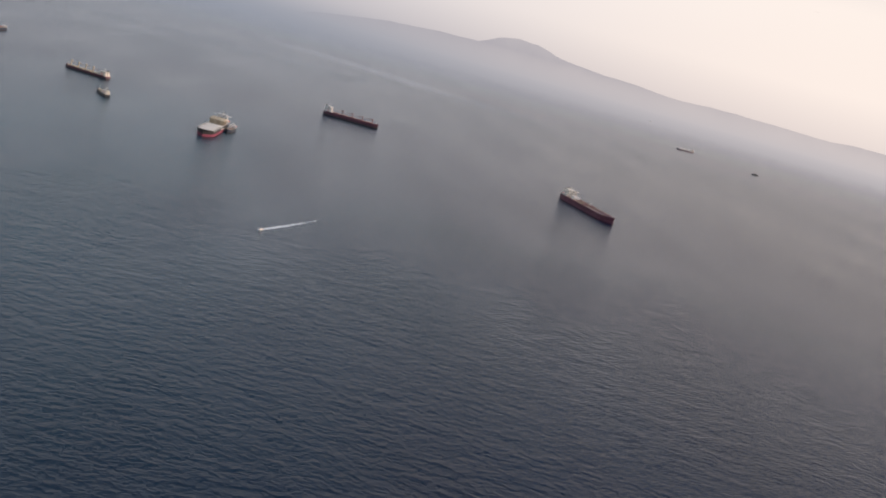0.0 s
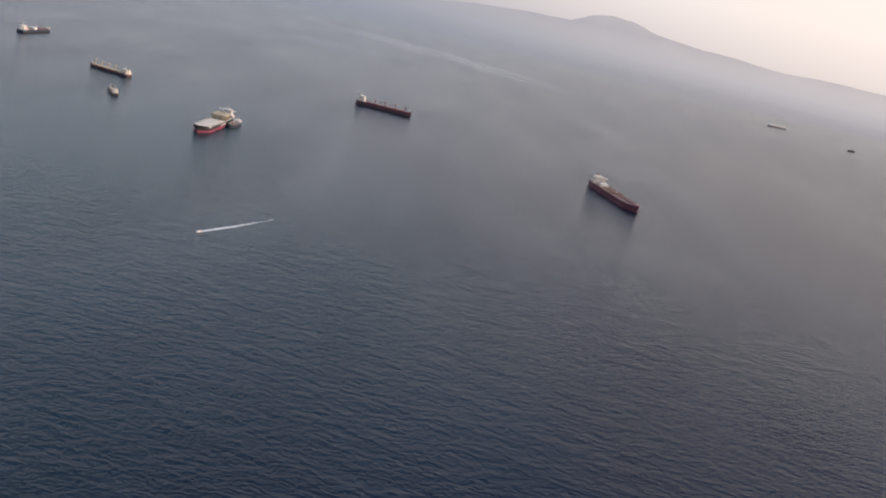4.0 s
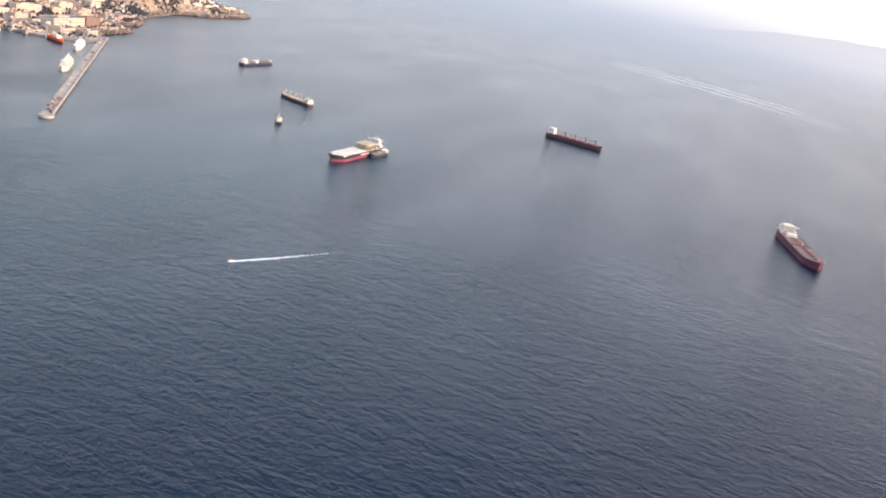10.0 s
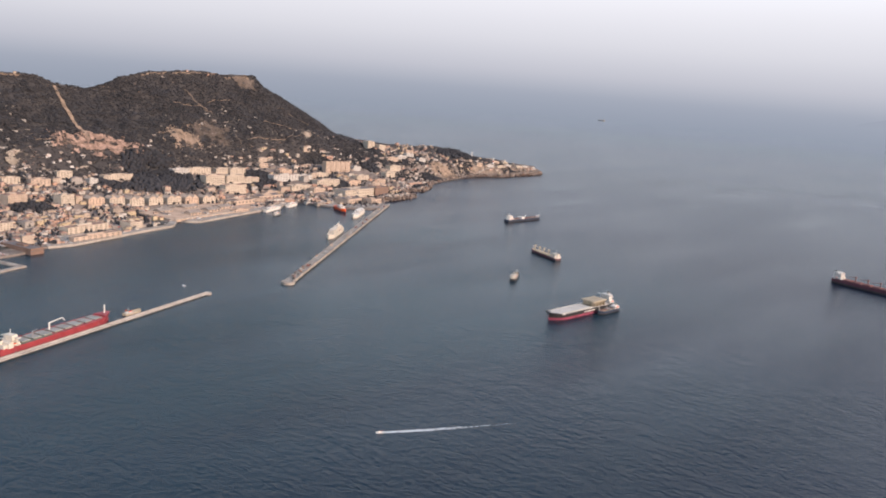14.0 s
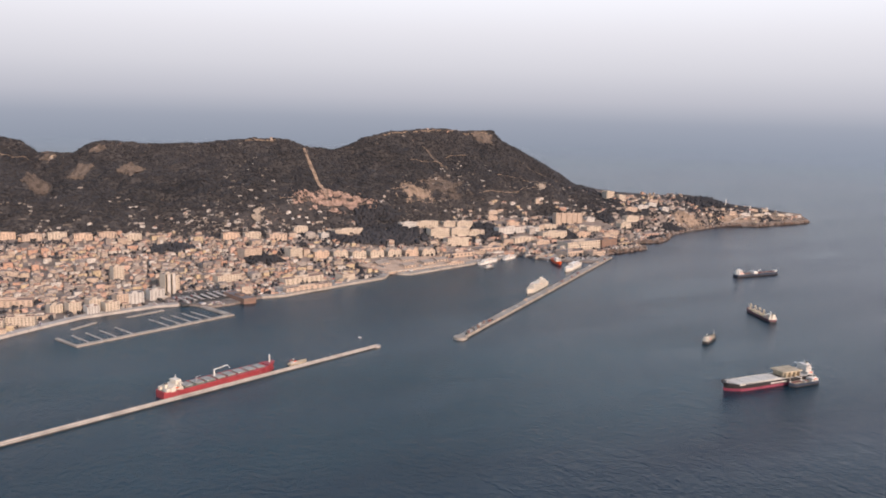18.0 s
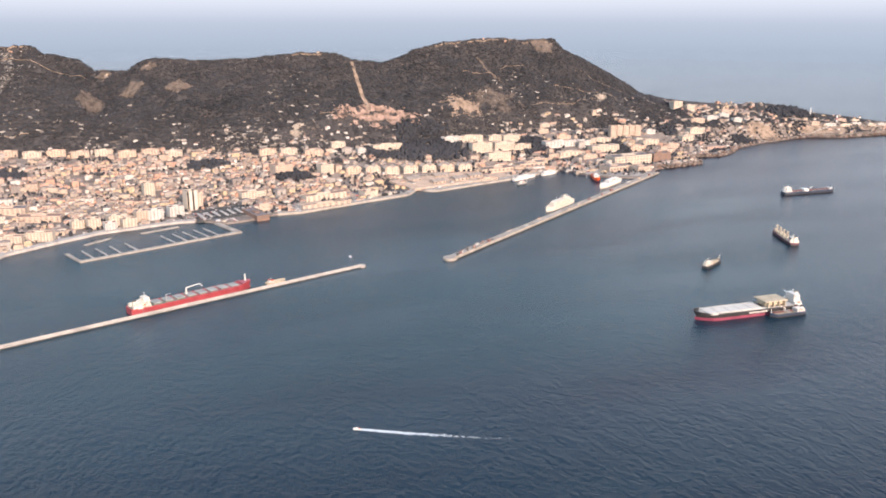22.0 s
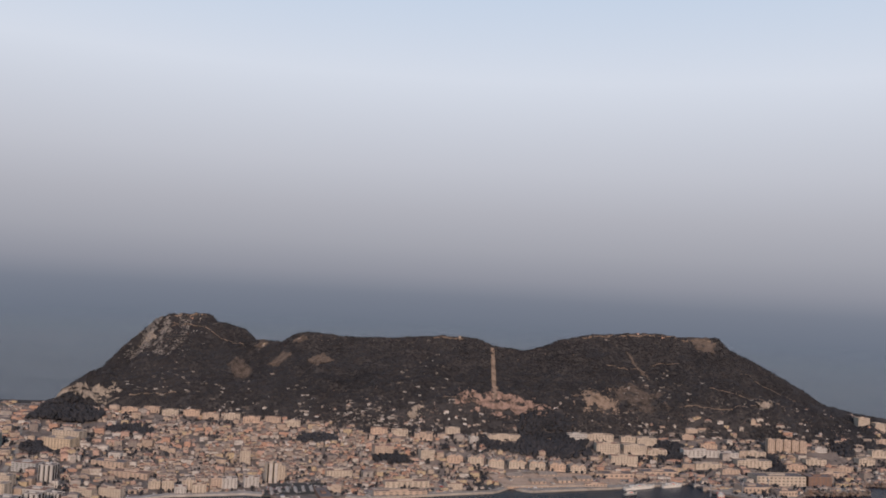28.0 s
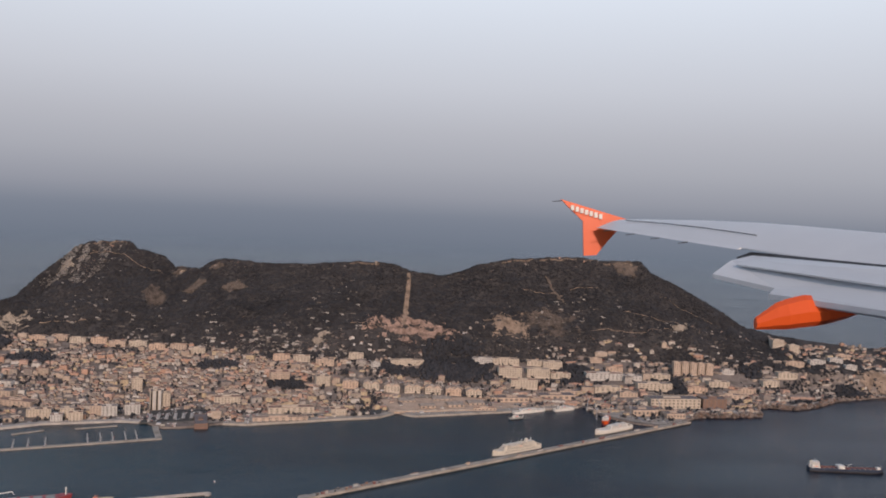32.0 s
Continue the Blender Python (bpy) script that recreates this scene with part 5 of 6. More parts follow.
for y, x, l in ((-90, -169.6, 24), (-113, -160.2, 16)):
    ship("naval_vessel", "low white patrol vessel moored along the wharf", at_sea(x, y, (12, -22)), l, 3.0, 1.3, WHITE_PAINT, WHITE_PAINT, DECK_GREY, -0.05, 0.5, 2)
ship("naval_vessel", "grey patrol vessel lying off the wharf", at_sea(-188, -80, (12, -22)), 10, 2.2, 0.9, DECK_GREY, BLACK_HULL, DECK_GREY, -0.05, 0.4, 2)
ship("workboat", "small tan work barge moored at the breakwater", at_sea(-350.4, 104, (60, -149)), 9, 2.4, 0.8, DECK_TAN, BLACK_HULL, DECK_TAN, -0.25, 0.2, 1, fore=False)

for k, x in enumerate((-10, -3.5, 4.0, 9)):
    part("mast", Shape().rod((x, 0, 4.0), (x, 0, 6.3 if k < 3 else 5.4), 0.22, 0.1), WHITE_PAINT, cruise)
part("second_funnel", Shape().box(-7.6, -0.7, 4.3, -6.0, 0.7, 5.9, taper=0.25), CREAM_PAINT, cruise)
for side in (-1, 1):
    for k in range(6):
        part("cabin_window_row", Shape().box(-11 + k * 3.6, side * 2.33 - 0.02, 1.2, -8.2 + k * 3.6, side * 2.33 + 0.03, 1.45), GLASS_DARK, cruise)


def motorboat(name, label, m, L, group=""):
    top = thing(name, label, "boat", m, group)
    a, b = hull_rings(L, L * 0.34, -0.12, L * 0.13, L * 0.05, 11, 1.1)
    part("hull", Shape().loft([a, b]), WHITE_PAINT, top)
    part("cabin", Shape().box(-L * 0.15, -L * 0.11, L * 0.12, L * 0.15, L * 0.11, L * 0.28, taper=0.25), WHITE_PAINT, top)
    part("windscreen", Shape().box(L * 0.10, -L * 0.09, L * 0.18, L * 0.155, L * 0.09, L * 0.25), GLASS_DARK, top)
    part("engine_cover", Shape().box(-L * 0.42, -L * 0.09, L * 0.12, -L * 0.28, L * 0.09, L * 0.17), ORANGE_PAINT, top)
    return top


motorboat("motorboat", "small white motorboat with an orange engine cover under way", at_sea(-487.9, 103.6, (13.8, 26)), 2.0)
motorboat("motorboat", "tiny white motorboat far out on the sea", at_sea(-1560, -2750, (20, 5)), 14)
motorboat("motorboat", "white pilot boat passing the breakwater's end", at_sea(-322, 66, (10, 4)), 1.8)


def foam(name, label, points, widths, thick, mat, z=0.03):
    """A strip of broken foam or of painted wake sheen on the water, thinning out along points."""
    n, s, mids = 60, Shape(), []
    left, mid, right = [], [], []
    for i in range(n + 1):
        u = i / n * (len(points) - 1)
        k = min(int(u), len(points) - 2)
        p = Vector(points[k]).lerp(Vector(points[k + 1]), u - k)
        d = (Vector(points[k + 1]) - Vector(points[k])).normalized()
        w = (widths[k] + (widths[k + 1] - widths[k]) * (u - k)) * (1 + 0.25 * noise.noise(Vector((i * 0.6, p.x, 0))))
        mids.append(thick[k] + (thick[k + 1] - thick[k]) * (u - k))
        for ring, side in ((left, -1), (mid, 0), (right, 1)):
            ring.append((p.x - d.y * w * side, p.y + d.x * w * side, z))
    s.loft([left, mid, right], closed=False)
    me = s.mesh(name, mat)
    at = me.attributes.new("thickness", "FLOAT", "POINT")
    at.data.foreach_set("value", [-0.6] * (n + 1) + mids + [-0.6] * (n + 1))
    return tagged(new(name, me), label, "wake", "", "structure")


FOAM = foam_material("boat_foam", 0.15)
# pale colour imitates reflected sky on the long wake lines
FAINT = wake_sheen_material()
foam("wake", "white foaming wake behind the small motorboat", [(-487.4, 104.4), (-494.3, 92), (-501.8, 77.2), (-516, 46.2), (-542, -6.4)], [1.0, 2.6, 3.8, 4.6, 5.4], [1.5, 0.95, 0.5, 0.12, -0.2], FOAM)
foam("wake", "short pale wake at a ship's stern", [(-492, -242), (-480, -244), (-450, -248), (-415, -250)], [1.0, 2.4, 4.0, 5], [0.3, 0.5, 0.3, 0.0], FAINT)
for o, w in ((35, 20), (92, 28), (150, 20)):
    foam("wake", "long faint wake line on the open sea", [(-180, -1330 + o), (-341, -1215 + o), (-441, -1165 + o), (-534, -1100 + o), (-617, -1020 + o), (-700, -930 + o), (-790, -845 + o)], [w * 0.6, w, w * 1.1, w * 1.1, w, w * 0.9, w * 0.5], [0.0, 0.55, 0.8, 0.85, 0.75, 0.4, 0.0], FAINT)
for o, w in ((10, 14), (55, 16), (100, 13)):
    foam("wake", "long faint wake line nearer the bay", [(-110, -520 - o), (-200, -590 - o), (-300, -630 - o), (-400, -645 - o), (-470, -630 - o), (-560, -585 - o)], [w * 0.6, w, w, w, w, w * 0.5], [0.0, 0.42, 0.55, 0.55, 0.42, 0.0], FAINT)

# ---- marina ----
marina = thing("marina_quay", "grey L-shaped marina breakwater with mooring piers", "quay", kind="structure")
part("outer_wall", strip([(-291.5, 182), (-275, 144.5), (-258.5, 107.5)], 1.3, -1.5, 0.6), CONCRETE, marina)
part("end_wall", strip([(-258.0, 109.0), (-248, 113), (-236, 117.5)], 1.6, -1.5, 0.604), CONCRETE, marina)
part("end_wall", strip([(-291.0, 181.5), (-275, 188.2)], 0.8, -1.5, 0.596), CONCRETE, marina)
part("floating_jetty", strip([(-260.8, 181), (-251, 169.7)], 0.9, -0.5, 0.4), CONCRETE, marina)
part("floating_jetty", strip([(-245.8, 155.5), (-236.9, 137)], 0.9, -0.5, 0.4), CONCRETE, marina)
PIERS = (0.09, 0.17, 0.25, 0.345, 0.58, 0.655, 0.725, 0.80, 0.865)
boat = None
random.seed(31)
for u in PIERS:
    b = Vector((-290, 182.5)).lerp(Vector((-257.5, 108.5)), u) + Vector((1.2, 0.5))
    way = Vector((0.933, 0.36))
    part("pier", strip([b, b + way * (15 if u < 0.5 else 17)], 0.3, -0.3, 0.38), PALE_CONCRETE, marina, "pale floating pier")
    for k in range(2):
        q = b + way * (2.5 + 5.4 * k) + Vector((-0.36, 0.933)) * random.choice((-0.55, 0.55))
        m = at_sea(q.x, q.y, way if random.random() < 0.5 else -way)
        if boat is None:
            boat = motorboat("moored_boat", "white motor yacht moored at a marina pier", m, 0.8, "boats in the marina")
        else:
            copy_thing(boat, m)


# ---- shore works ----
def promenade(name, label, y0, y1, out, width, z, mat):
    pts = []
    y = y0
    while y <= y1:
        pts.append((station(y)[0] + out, y))
        y += 3
    return structure(name, strip(pts, width, -1.5, z), mat, label, "quay")


promenade("quay_north", "pale concrete promenade along the northern waterfront", 128, 428, 1.0, 2.3, 1.15, PALE_CONCRETE)
promenade("quay_middle", "pale stone quay below the town wall", -6, 84, 1.2, 2.2, 1.2, CONCRETE)
promenade("quay_dockyard", "broad concrete dockyard wharf", -122, -14, 2.0, 3.6, 1.1, CONCRETE)
structure("parade_ground", Shape().add([(-188, -6, 1.4), (-172, -66, 1.4), (-143, -58, 2.6), (-160, 2, 2.6), (-188, -6, 0.4), (-172, -66, 0.4), (-143, -58, 0.4), (-160, 2, 0.4)],
                                       [(0, 1, 2, 3), (0, 4, 5, 1), (1, 5, 6, 2), (2, 6, 7, 3), (3, 7, 4, 0)]), SAND, "tan dusty open ground in the dockyard", "ground")
for a, b in (((-187, -7), (-172, -64)), ((-186, -5), (-161, 1)), ((-171, -66), (-145, -59))):
    structure("low_wall", strip([a, b], 0.3, 0.5, 2.1), CONCRETE, "low stone wall round the open ground", "wall")
random.seed(43)
for k in range(26):
    x, y = (random.uniform(-178, -148), random.uniform(-64, -4)) if k < 8 else (random.uniform(-172, -140), random.uniform(-210, -70))
    if x < station(y)[0] + 5 or not free(x, y, 2.0):
        continue
    m = Matrix.Translation((x, y, max(height(x, y), 1.5 if k < 8 else 0.9))) @ Matrix.Rotation(radians(15 + random.choice((0, 90)) + random.gauss(0, 3)), 4, "Z")
    l, w, h = random.uniform(2.5, 7), random.uniform(1.2, 2.4), random.uniform(0.6, 1.3)
    shed = thing("store_shed", "low store shed standing in the dockyard", "shed", m, "dockyard stores")
    part("wall", Shape().box(-l / 2, -w / 2, -0.8, l / 2, w / 2, h), random.choice((WALLS["tan"], WALLS["cream"], WALLS["grey"])), shed)
    part("roof", Shape().gable(-l / 2, -w / 2, h, l / 2, w / 2, h + 0.45, None, 0.12), ROOF, shed)
    part("door", Shape().box(-0.5, -w / 2 - 0.03, 0, 0.5, -w / 2 + 0.04, h * 0.8), GLASS_DARK, shed)
random.seed(41)
for k in range(28):
    u = (k + 0.6) / 16.5 if k < 16 else 0.02 + 0.011 * (k - 16)
    p = Vector((-340.5, 24.5)).lerp(Vector((-182, -184)), u)
    n = Vector((0.796, 0.605))
    q = p + n * random.uniform(-1.2, 1.6)
    z = 0.95
    m = Matrix.Translation((q.x, q.y, z)) @ Matrix.Rotation(math.atan2(-208.5, 158.5), 4, "Z")
    l, w, h = random.uniform(1.2, 4.5) * (1 if k < 16 else 0.35), random.uniform(0.6, 1.3), random.uniform(0.4, 1.1)
    shed = thing("mole_shed", "small store or container standing on the mole", "shed", m, "stores on the mole")
    part("wall", Shape().box(-l / 2, -w / 2, 0, l / 2, w / 2, h), random.choice((WALLS["white"], WALLS["tan"], WALLS["grey"], DECK_RED, WALLS["grey"]) if k < 16 else (ASPHALT, DECK_RED, WALLS["brick"])), shed)
    part("roof", Shape().gable(-l / 2, -w / 2, h, l / 2, w / 2, h + 0.2, None, 0.08), ROOF, shed)
for x, y in ((-186, -128), (-178, -150), (-163, -172), (-158, -128)):
    z = height(x, y)
    crane = thing("dock_crane", "tall grey dockyard crane beside the basin", "crane", Matrix.Translation((x, y, max(z, 0.9))))
    part("tower", Shape().rod((0, 0, 0), (0, 0, 6), 0.35, 0.25, 6), STEEL, crane)
    part("cab", Shape().box(-0.6, -0.5, 6, 0.8, 0.5, 6.9), STEEL, crane)
    part("jib", Shape().rod((0.5, 0, 6.6), (5.5, 1.0, 9.2), 0.2, 0.1, 6), STEEL, crane)


# market canopies behind the marina
for k in range(7):
    u = k / 6
    x, y = -222 + 8 * u, 124.5 - 25 * u
    roof = thing("market_canopy", "long pale canopy of a row beside the marina", "canopy", Matrix.Translation((x, y, 1.1)) @ Matrix.Rotation(radians(12), 4, "Z"), "canopies beside the marina")
    part("roof", Shape().gable(-6, -0.8, 0.75, 6, 0.8, 1.1), PALE_CONCRETE, roof)
    for px in (-5, -1.7, 1.7, 5):
        for py in (-0.6, 0.6):
            part("post", Shape().box(px - 0.06, py - 0.06, -0.4, px + 0.06, py + 0.06, 0.76), STEEL, roof)
structure("canopy_yard", Shape().add([(-232, 127, 1.12), (-204, 128, 1.12), (-196, 98, 1.12), (-222, 95, 1.12), (-232, 127, 0.2), (-204, 128, 0.2), (-196, 98, 0.2), (-222, 95, 0.2)],
                                     [(3, 2, 1, 0), (0, 1, 5, 4), (1, 2, 6, 5), (2, 3, 7, 6), (3, 0, 4, 7)]), ASPHALT, "dark paved yard behind the marina", "yard")


# ---- streets, cars and yards ----
def street(points, half, mat, label):
    """A road draped over the ground."""
    rings = [[], []]
    for (ax, ay), (bx, by) in zip(points, points[1:]):
        n = max(2, int(math.hypot(bx - ax, by - ay) / 2.5))
        d = Vector((bx - ax, by - ay)).normalized()
        for i in range(n):
            x, y = ax + (bx - ax) * i / n, ay + (by - ay) * i / n
            for ring, side in zip(rings, (-1, 1)):
                px, py = x - d.y * half * side, y + d.x * half * side
                ring.append((px, py, height(px, py) + 0.22))
    return structure("street", Shape().loft(rings, closed=False), mat, label, "road")


for pts, half in (([(-285, 262), (-230, 268), (-180, 280), (-130, 300), (-90, 322), (-40, 350)], 1.3), ([(-300, 300), (-220, 318), (-140, 345), (-60, 380)], 1.2), ([(-180, 280), (-176, 240), (-165, 200), (-158, 160)], 0.9),
                  ([(-230, 268), (-222, 225), (-205, 190), (-200, 150), (-190, 110), (-180, 70), (-170, 30), (-158, 4)], 1.0), ([(-120, 318), (-40, 332), (20, 344)], 1.4),
                  ([(-155, 0), (-140, -60), (-128, -110), (-122, -160), (-118, -220), (-100, -280), (-82, -330), (-70, -400), (-60, -460)], 0.8), ([(-250, 310), (-235, 360), (-228, 420)], 1.0)):
    street(pts, half, CONCRETE, "pale street between the buildings")

CARS = material("car_paint", [(0.55, 0.54, 0.53), (0.08, 0.08, 0.09), (0.30, 0.30, 0.31), (0.62, 0.60, 0.58), (0.28, 0.06, 0.05), (0.12, 0.15, 0.22), (0.45, 0.40, 0.33)], 0.4, stain=0.05, bump=0, vary="island", spec=0.5)
random.seed(61)
cars = Shape()
made = 0
while made < 2600:
    zone = random.random()
    if zone < 0.30:
        x, y = random.uniform(-188, -126), random.uniform(-180, 0)
    elif zone < 0.5:
        x, y = random.uniform(-240, -180), random.uniform(20, 130)
    elif zone < 0.62:
        y = random.uniform(60, 420)
        x = station(y)[0] + random.uniform(2, 10)
    else:
        y = random.uniform(-300, 420)
        x = random.uniform(station(y)[0] + 3, station(y)[1])
    if x < station(y)[0] + 2 or not free(x, y, 1.0):
        continue
    along, big = random.choice((12, 102)), random.random() < 0.12
    m = Matrix.Translation((x, y, height(x, y) + 0.2)) @ Matrix.Rotation(radians(along + random.gauss(0, 4)), 4, "Z")
    for k in range(random.choice((1, 1, 3, 5))):
        l, h = (2.2, 0.55) if big else (0.85, 0.17)
        cars.box(-l / 2, k * 0.6, -0.15, l / 2, k * 0.6 + 0.38, h, m)
        if not big:
            cars.box(-l * 0.28, k * 0.6 + 0.04, h, l * 0.22, k * 0.6 + 0.34, h + 0.13, m, 0.3)
        made += 1
tagged(part("parked_vehicles", cars, CARS), "parked cars and lorries on quays and streets", "cars", "", "stuff")


def yard(y0, y1, near, far, mat, label, lift=0.13):
    """Paved ground draped between two distances from the shore."""
    n = max(2, int((y1 - y0) / 3))
    rings = []
    for i in range(n + 1):
        y = y0 + (y1 - y0) * i / n
        s = station(y)[0]
        rings.append([(s + near + (far - near) * k / 8, y, height(s + near + (far - near) * k / 8, y) + lift) for k in range(9)])
    return structure("yard", Shape().loft(rings, closed=False), mat, label, "yard")


yard(-128, -68, 4, 34, SAND, "pale dusty dockyard ground")
yard(-235, -130, 3, 44, CONCRETE, "pale concrete dockyard ground")
yard(20, 96, 3, 24, CONCRETE, "pale concrete ground behind the quay")
yard(36, 68, 8, 14, ASPHALT, "dark courtyard of a seafront bastion", 0.24)
yard(0, 17, 5, 17, ASPHALT, "dark car park beside the quay", 0.24)
yard(-300, -240, 2, 9, CONCRETE, "pale strip of shore road")
yard(-532, -412, 2.5, 26, TAN_ROCK, "dry tan ground of the flat southern point")
yard(-410, -312, 0.3, 3.6, SAND, "narrow sandy beach below the cliff")


# ---- summits and the southern point ----
def summit_station(x, y, n, mast):
    for k in range(n):
        px, py = x + random.uniform(-4, 4), y + random.uniform(-6, 6)
        z = height(px, py)
        hut = thing("summit_hut", "low pale concrete building on the ridge", "hut", Matrix.Translation((px, py, z)))
        w, d, h = random.uniform(0.8, 1.6), random.uniform(1.0, 2.8), random.uniform(0.1, 0.6)
        part("wall", Shape().box(-w / 2, -d / 2, -2, w / 2, d / 2, h + 0.6), PLASTER, hut)
        part("roof", Shape().box(-w / 2 - 0.1, -d / 2 - 0.1, h + 0.6, w / 2 + 0.1, d / 2 + 0.1, h + 0.75), ROOF, hut)
    if mast:
        z = height(x, y)
        pole = thing("radio_mast", "thin steel radio mast on the summit", "mast", Matrix.Translation((x, y, z - 0.5)))
        part("pole", Shape().rod((0, 0, 0), (0, 0, mast), 0.16, 0.07, 6), STEEL, pole)
        part("crossbar", Shape().box(-0.06, -0.8, mast * 0.7, 0.06, 0.8, mast * 0.72), STEEL, pole)


random.seed(51)
for x, y, n, mast in ((38, 246, 7, 4), (36, 232, 4, 3), (-6, 26, 3, 3), (-4, 14, 2, 0), (12, -105, 3, 0), (20, -135, 3, 3), (24, -160, 3, 0), (27, -185, 3, 2), (2, 143, 2, 0), (10, 170, 2, 0)):
    summit_station(x, y, n, mast)

# low pale walls and ledges along the crest
for y0, y1, back in ((-86, -112, 1.5), (-118, -150, 2.0), (-156, -168, 1.0), (-172, -196, 2.4), (252, 226, 1.5), (36, 12, 1.5)):
    n = max(3, int(abs(y1 - y0) / 3))
    pts = [(station(y0 + (y1 - y0) * i / n)[3] - back + 0.8 * noise.noise(Vector((i * 0.7, y0, 3))), y0 + (y1 - y0) * i / n) for i in range(n + 1)]
    s = Shape()
    s.loft([[(x - 0.5, y, height(x, y) - 0.4), (x - 0.5, y, height(x, y) + 0.75), (x + 0.5, y, height(x, y) + 0.75), (x + 0.5, y, height(x, y) - 0.4)] for x, y in pts])
    structure("ridge_wall", s, TAN_ROCK, "low tan stone wall along the ridge", "wall")
# the fort wall on the southern plateau
pts = [(-34, -409), (-24, -411), (-17, -418), (-14, -428), (-15, -440), (-19, -450), (-26, -458)]
s = Shape()
s.loft([[(x - 0.7, y, height(x, y) - 1), (x - 0.6, y, height(x, y) + 1.7), (x + 0.6, y, height(x, y) + 1.7), (x + 0.7, y, height(x, y) - 1)] for x, y in pts])
structure("fort_wall", s, TERRACE_STONE, "long pale fort wall curving over a scrubby rise", "wall")

for nm, lab, x, y, h, r in (("lighthouse", "white lighthouse with a red band on the point", -52, -461, 6.5, 0.9), ("minaret", "slender white minaret near the point", -34, -446, 7.5, 0.55)):
    z = height(x, y)
    top = thing(nm, lab, nm, Matrix.Translation((x, y, z - 0.3)))
    part("tower", Shape().rod((0, 0, 0), (0, 0, h), r, r * 0.75, 14), WHITE_PAINT, top)
    if nm == "lighthouse":
        part("band", Shape().rod((0, 0, h * 0.45), (0, 0, h * 0.68), r * 0.9, r * 0.85, 14), RED_HULL, top, "red painted band")
    part("gallery", Shape().rod((0, 0, h), (0, 0, h + 0.25), r * 1.15, r * 1.15, 14), WHITE_PAINT, top)
    part("lantern", Shape().rod((0, 0, h + 0.25), (0, 0, h + 1.1), r * 0.6, r * 0.5, 12).rod((0, 0, h + 1.1), (0, 0, h + 1.6), r * 0.6, 0.03, 12), GLASS_DARK if nm == "lighthouse" else WHITE_PAINT, top)


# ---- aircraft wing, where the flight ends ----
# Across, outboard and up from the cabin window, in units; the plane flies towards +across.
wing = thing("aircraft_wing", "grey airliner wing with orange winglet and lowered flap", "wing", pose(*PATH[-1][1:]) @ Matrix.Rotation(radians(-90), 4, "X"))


def skin(corners, thick):
    """A plate with rounded nose: its upper face through the corners, with a lower face below."""
    s = Shape()
    n = len(corners)
    up = [Vector(c) for c in corners]
    low = [c + Vector((0, 0, -thick)) for c in up]
    s.add(up + low, [tuple(range(n)), tuple(range(2 * n - 1, n - 1, -1))] + [(i, n + i, n + (i + 1) % n, (i + 1) % n) for i in range(n)])
    return s


def wing_point(out, chord):
    """A point of the upper skin: out from the window, chord 0 at the nose to 1 at the trailing edge of the fixed part."""
    nose = Vector((0.649 + (3.06 - out) * 0.491, out, 0.106 - (3.06 - out) * 0.066 + 0.014 * math.sin(3.1416 * min(1, (3.06 - out) / 0.95))))
    rear = Vector((0.537 + (3.05 - out) * 0.385, out, 0.076 - (3.05 - out) * 0.112))
    p = nose.lerp(rear, chord)
    p.z += 0.008 * math.sin(3.1416 * min(1, chord * 1.05))
    p.z -= 0.010 * max(0, 1 - chord * 9)
    return p


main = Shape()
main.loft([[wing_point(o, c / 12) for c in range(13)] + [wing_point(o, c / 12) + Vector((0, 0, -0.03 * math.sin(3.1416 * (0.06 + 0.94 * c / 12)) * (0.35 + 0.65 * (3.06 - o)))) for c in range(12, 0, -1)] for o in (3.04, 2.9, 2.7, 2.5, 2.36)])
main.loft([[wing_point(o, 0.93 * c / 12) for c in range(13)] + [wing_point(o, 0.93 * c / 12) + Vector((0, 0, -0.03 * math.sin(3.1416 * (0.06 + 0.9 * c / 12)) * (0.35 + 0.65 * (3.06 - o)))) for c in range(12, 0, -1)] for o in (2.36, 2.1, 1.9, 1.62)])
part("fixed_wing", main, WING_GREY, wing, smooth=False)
for a, b in ((0, 1), (1, 2), (2, 3)):
    ends = [wing_point(2.98 - 0.2 * q, 0.46 + 0.055 * q) + Vector((0, 0, 0.0035)) for q in (a, b)]
    part("panel_joint", Shape().rod(ends[0], ends[1], 0.0013, sides=6), WING_DARK, wing)
# near-black plate puts the gap's shade into its colour
part("flap_gap", skin([(0.835, 2.34, -0.008), (0.80, 2.35, -0.022), (1.03, 1.60, -0.072), (1.055, 1.60, -0.052)], 0.01), WING_DARK, wing, "dark plate painting the shaded gap ahead of the flap")
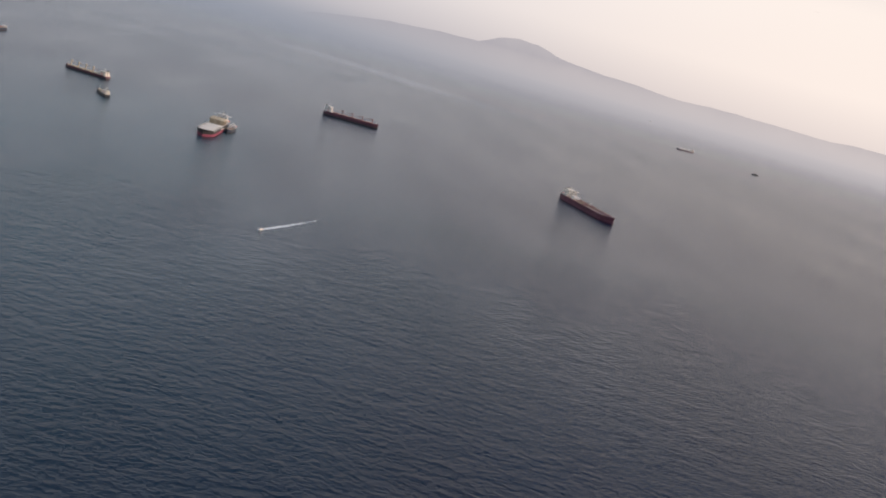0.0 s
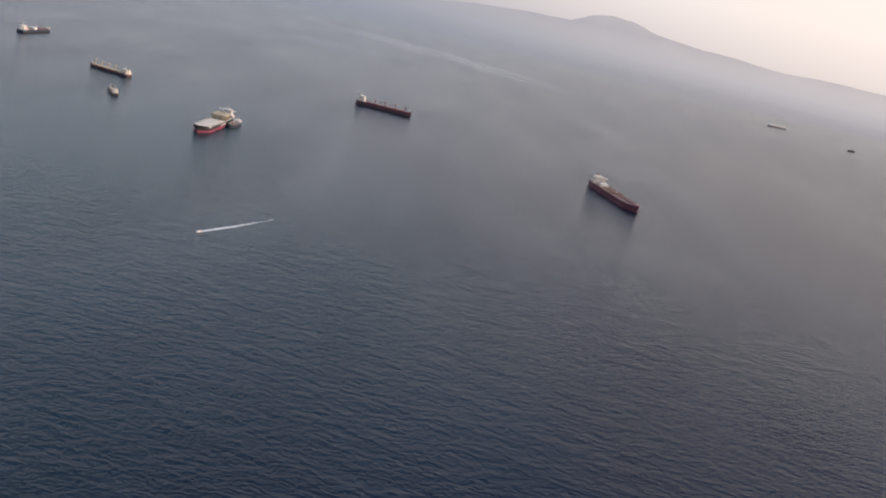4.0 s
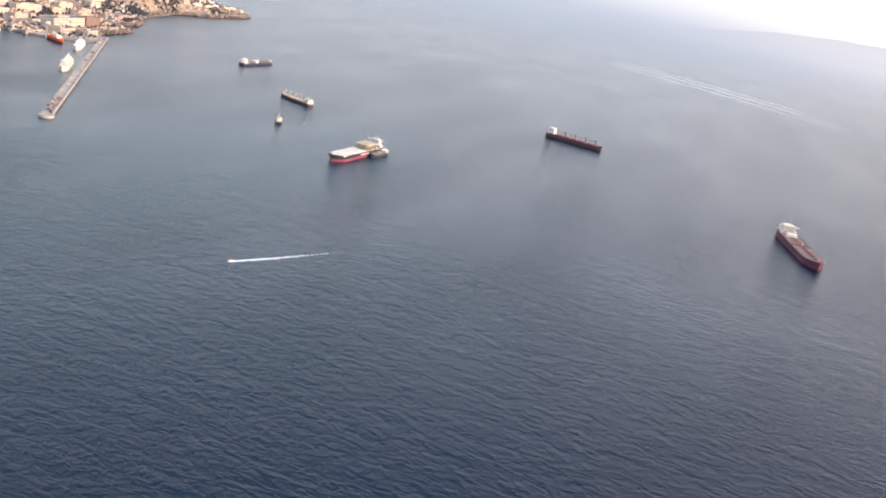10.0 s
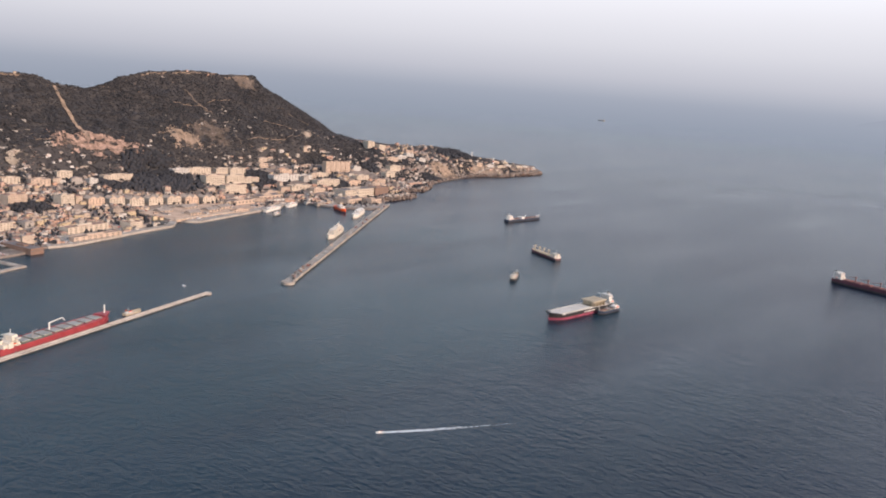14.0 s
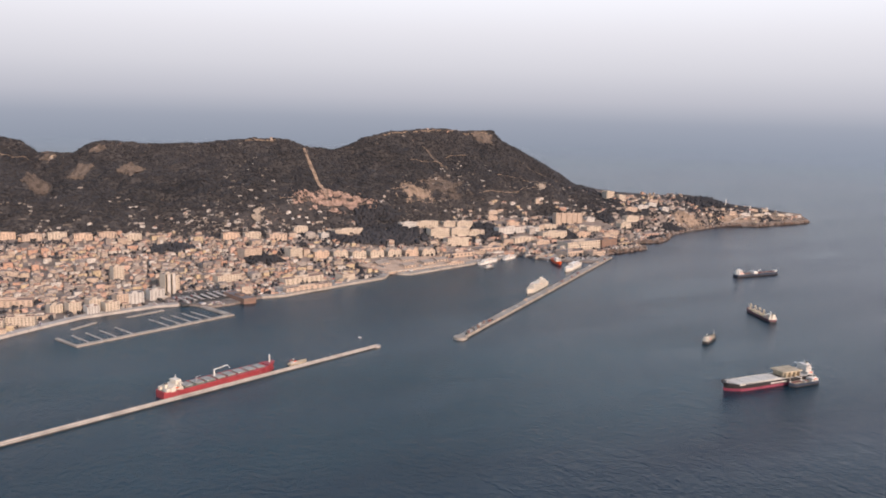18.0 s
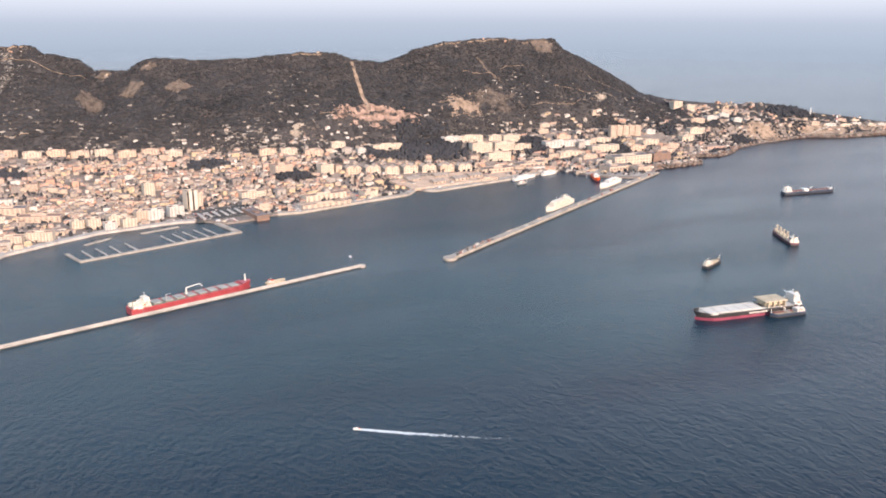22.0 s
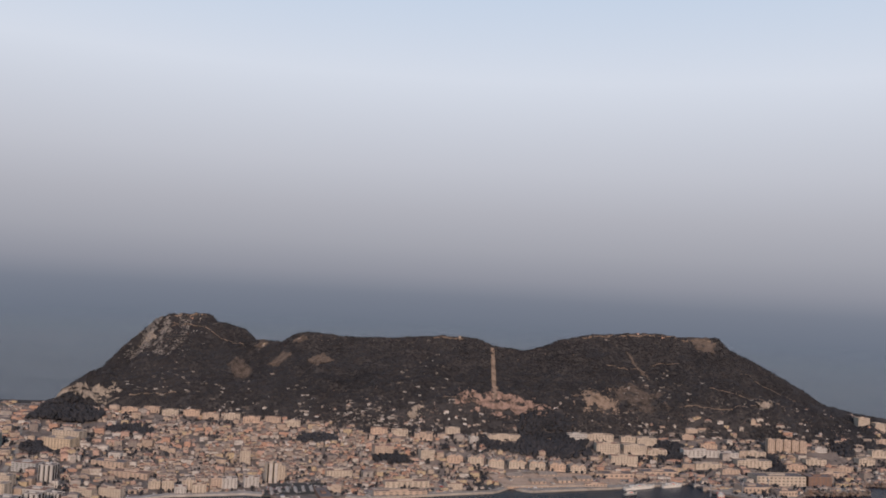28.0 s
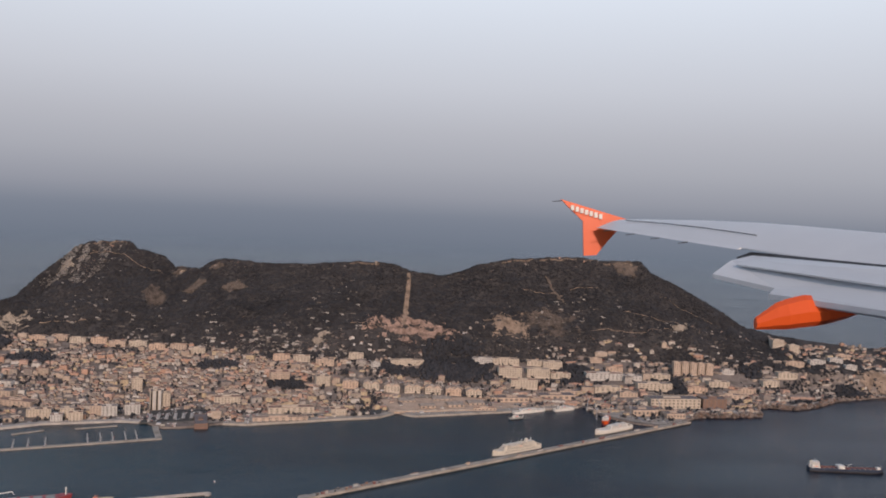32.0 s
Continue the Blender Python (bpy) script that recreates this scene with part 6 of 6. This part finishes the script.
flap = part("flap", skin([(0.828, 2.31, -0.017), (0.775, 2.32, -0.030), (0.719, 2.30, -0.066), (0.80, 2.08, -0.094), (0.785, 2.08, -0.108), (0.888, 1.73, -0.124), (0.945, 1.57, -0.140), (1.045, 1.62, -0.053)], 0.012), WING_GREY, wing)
part("flap_spoiler_edge", skin([(0.80, 2.26, -0.026), (0.77, 2.26, -0.040), (0.955, 1.66, -0.085), (0.985, 1.66, -0.066)], 0.004), WING_GREY, flap, "thin grey strip on the flap")
fair = Shape()
rings = []
for k in range(13):
    x = 0.706 + 0.2657 * k / 12
    up = float(np.interp(x, [0.706, 0.757, 0.813, 0.875, 0.9717], [-0.155, -0.1184, -0.103, -0.110, -0.1338]))
    low = float(np.interp(x, [0.706, 0.772, 0.854, 0.91, 0.9717], [-0.1818, -0.181, -0.1715, -0.157, -0.1342]))
    fat = 0.034 * min(1, 0.35 + k / 5) * min(1, (12.2 - k) / 5)
    rings.append([Vector((x, 1.95 + o * fat, low + (up - low) * v)) for o, v in ((-0.25, 0.0), (-0.8, 0.18), (-1.0, 0.5), (-0.55, 0.86), (0, 1.0), (0.55, 0.86), (1.0, 0.5), (0.8, 0.18), (0.25, 0.0))])
fair.loft(rings)
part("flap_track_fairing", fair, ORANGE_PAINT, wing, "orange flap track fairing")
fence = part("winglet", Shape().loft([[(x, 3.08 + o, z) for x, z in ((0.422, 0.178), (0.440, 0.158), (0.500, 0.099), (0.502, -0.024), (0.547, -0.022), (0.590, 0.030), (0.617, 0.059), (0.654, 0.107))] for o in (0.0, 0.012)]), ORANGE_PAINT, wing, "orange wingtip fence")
for k in range(7):
    x = 0.456 + k * 0.0166
    z = 0.150 - k * 0.0052
    part("name_bar", Shape().box(x, 3.072, z - 0.012, x + 0.012, 3.079, z + 0.006), WHITE_PAINT, fence, "white painted bar")
for k in range(4):
    p = wing_point(2.95 - k * 0.13, 1.0)
    part("static_wick", Shape().rod(p, p + Vector((-0.028, 0, -0.004)), 0.002, 0.001, 6), WING_DARK, wing)
part("static_wick", Shape().rod((0.423, 3.08, 0.172), (0.39, 3.08, 0.170), 0.002, 0.001, 6), WING_DARK, fence)
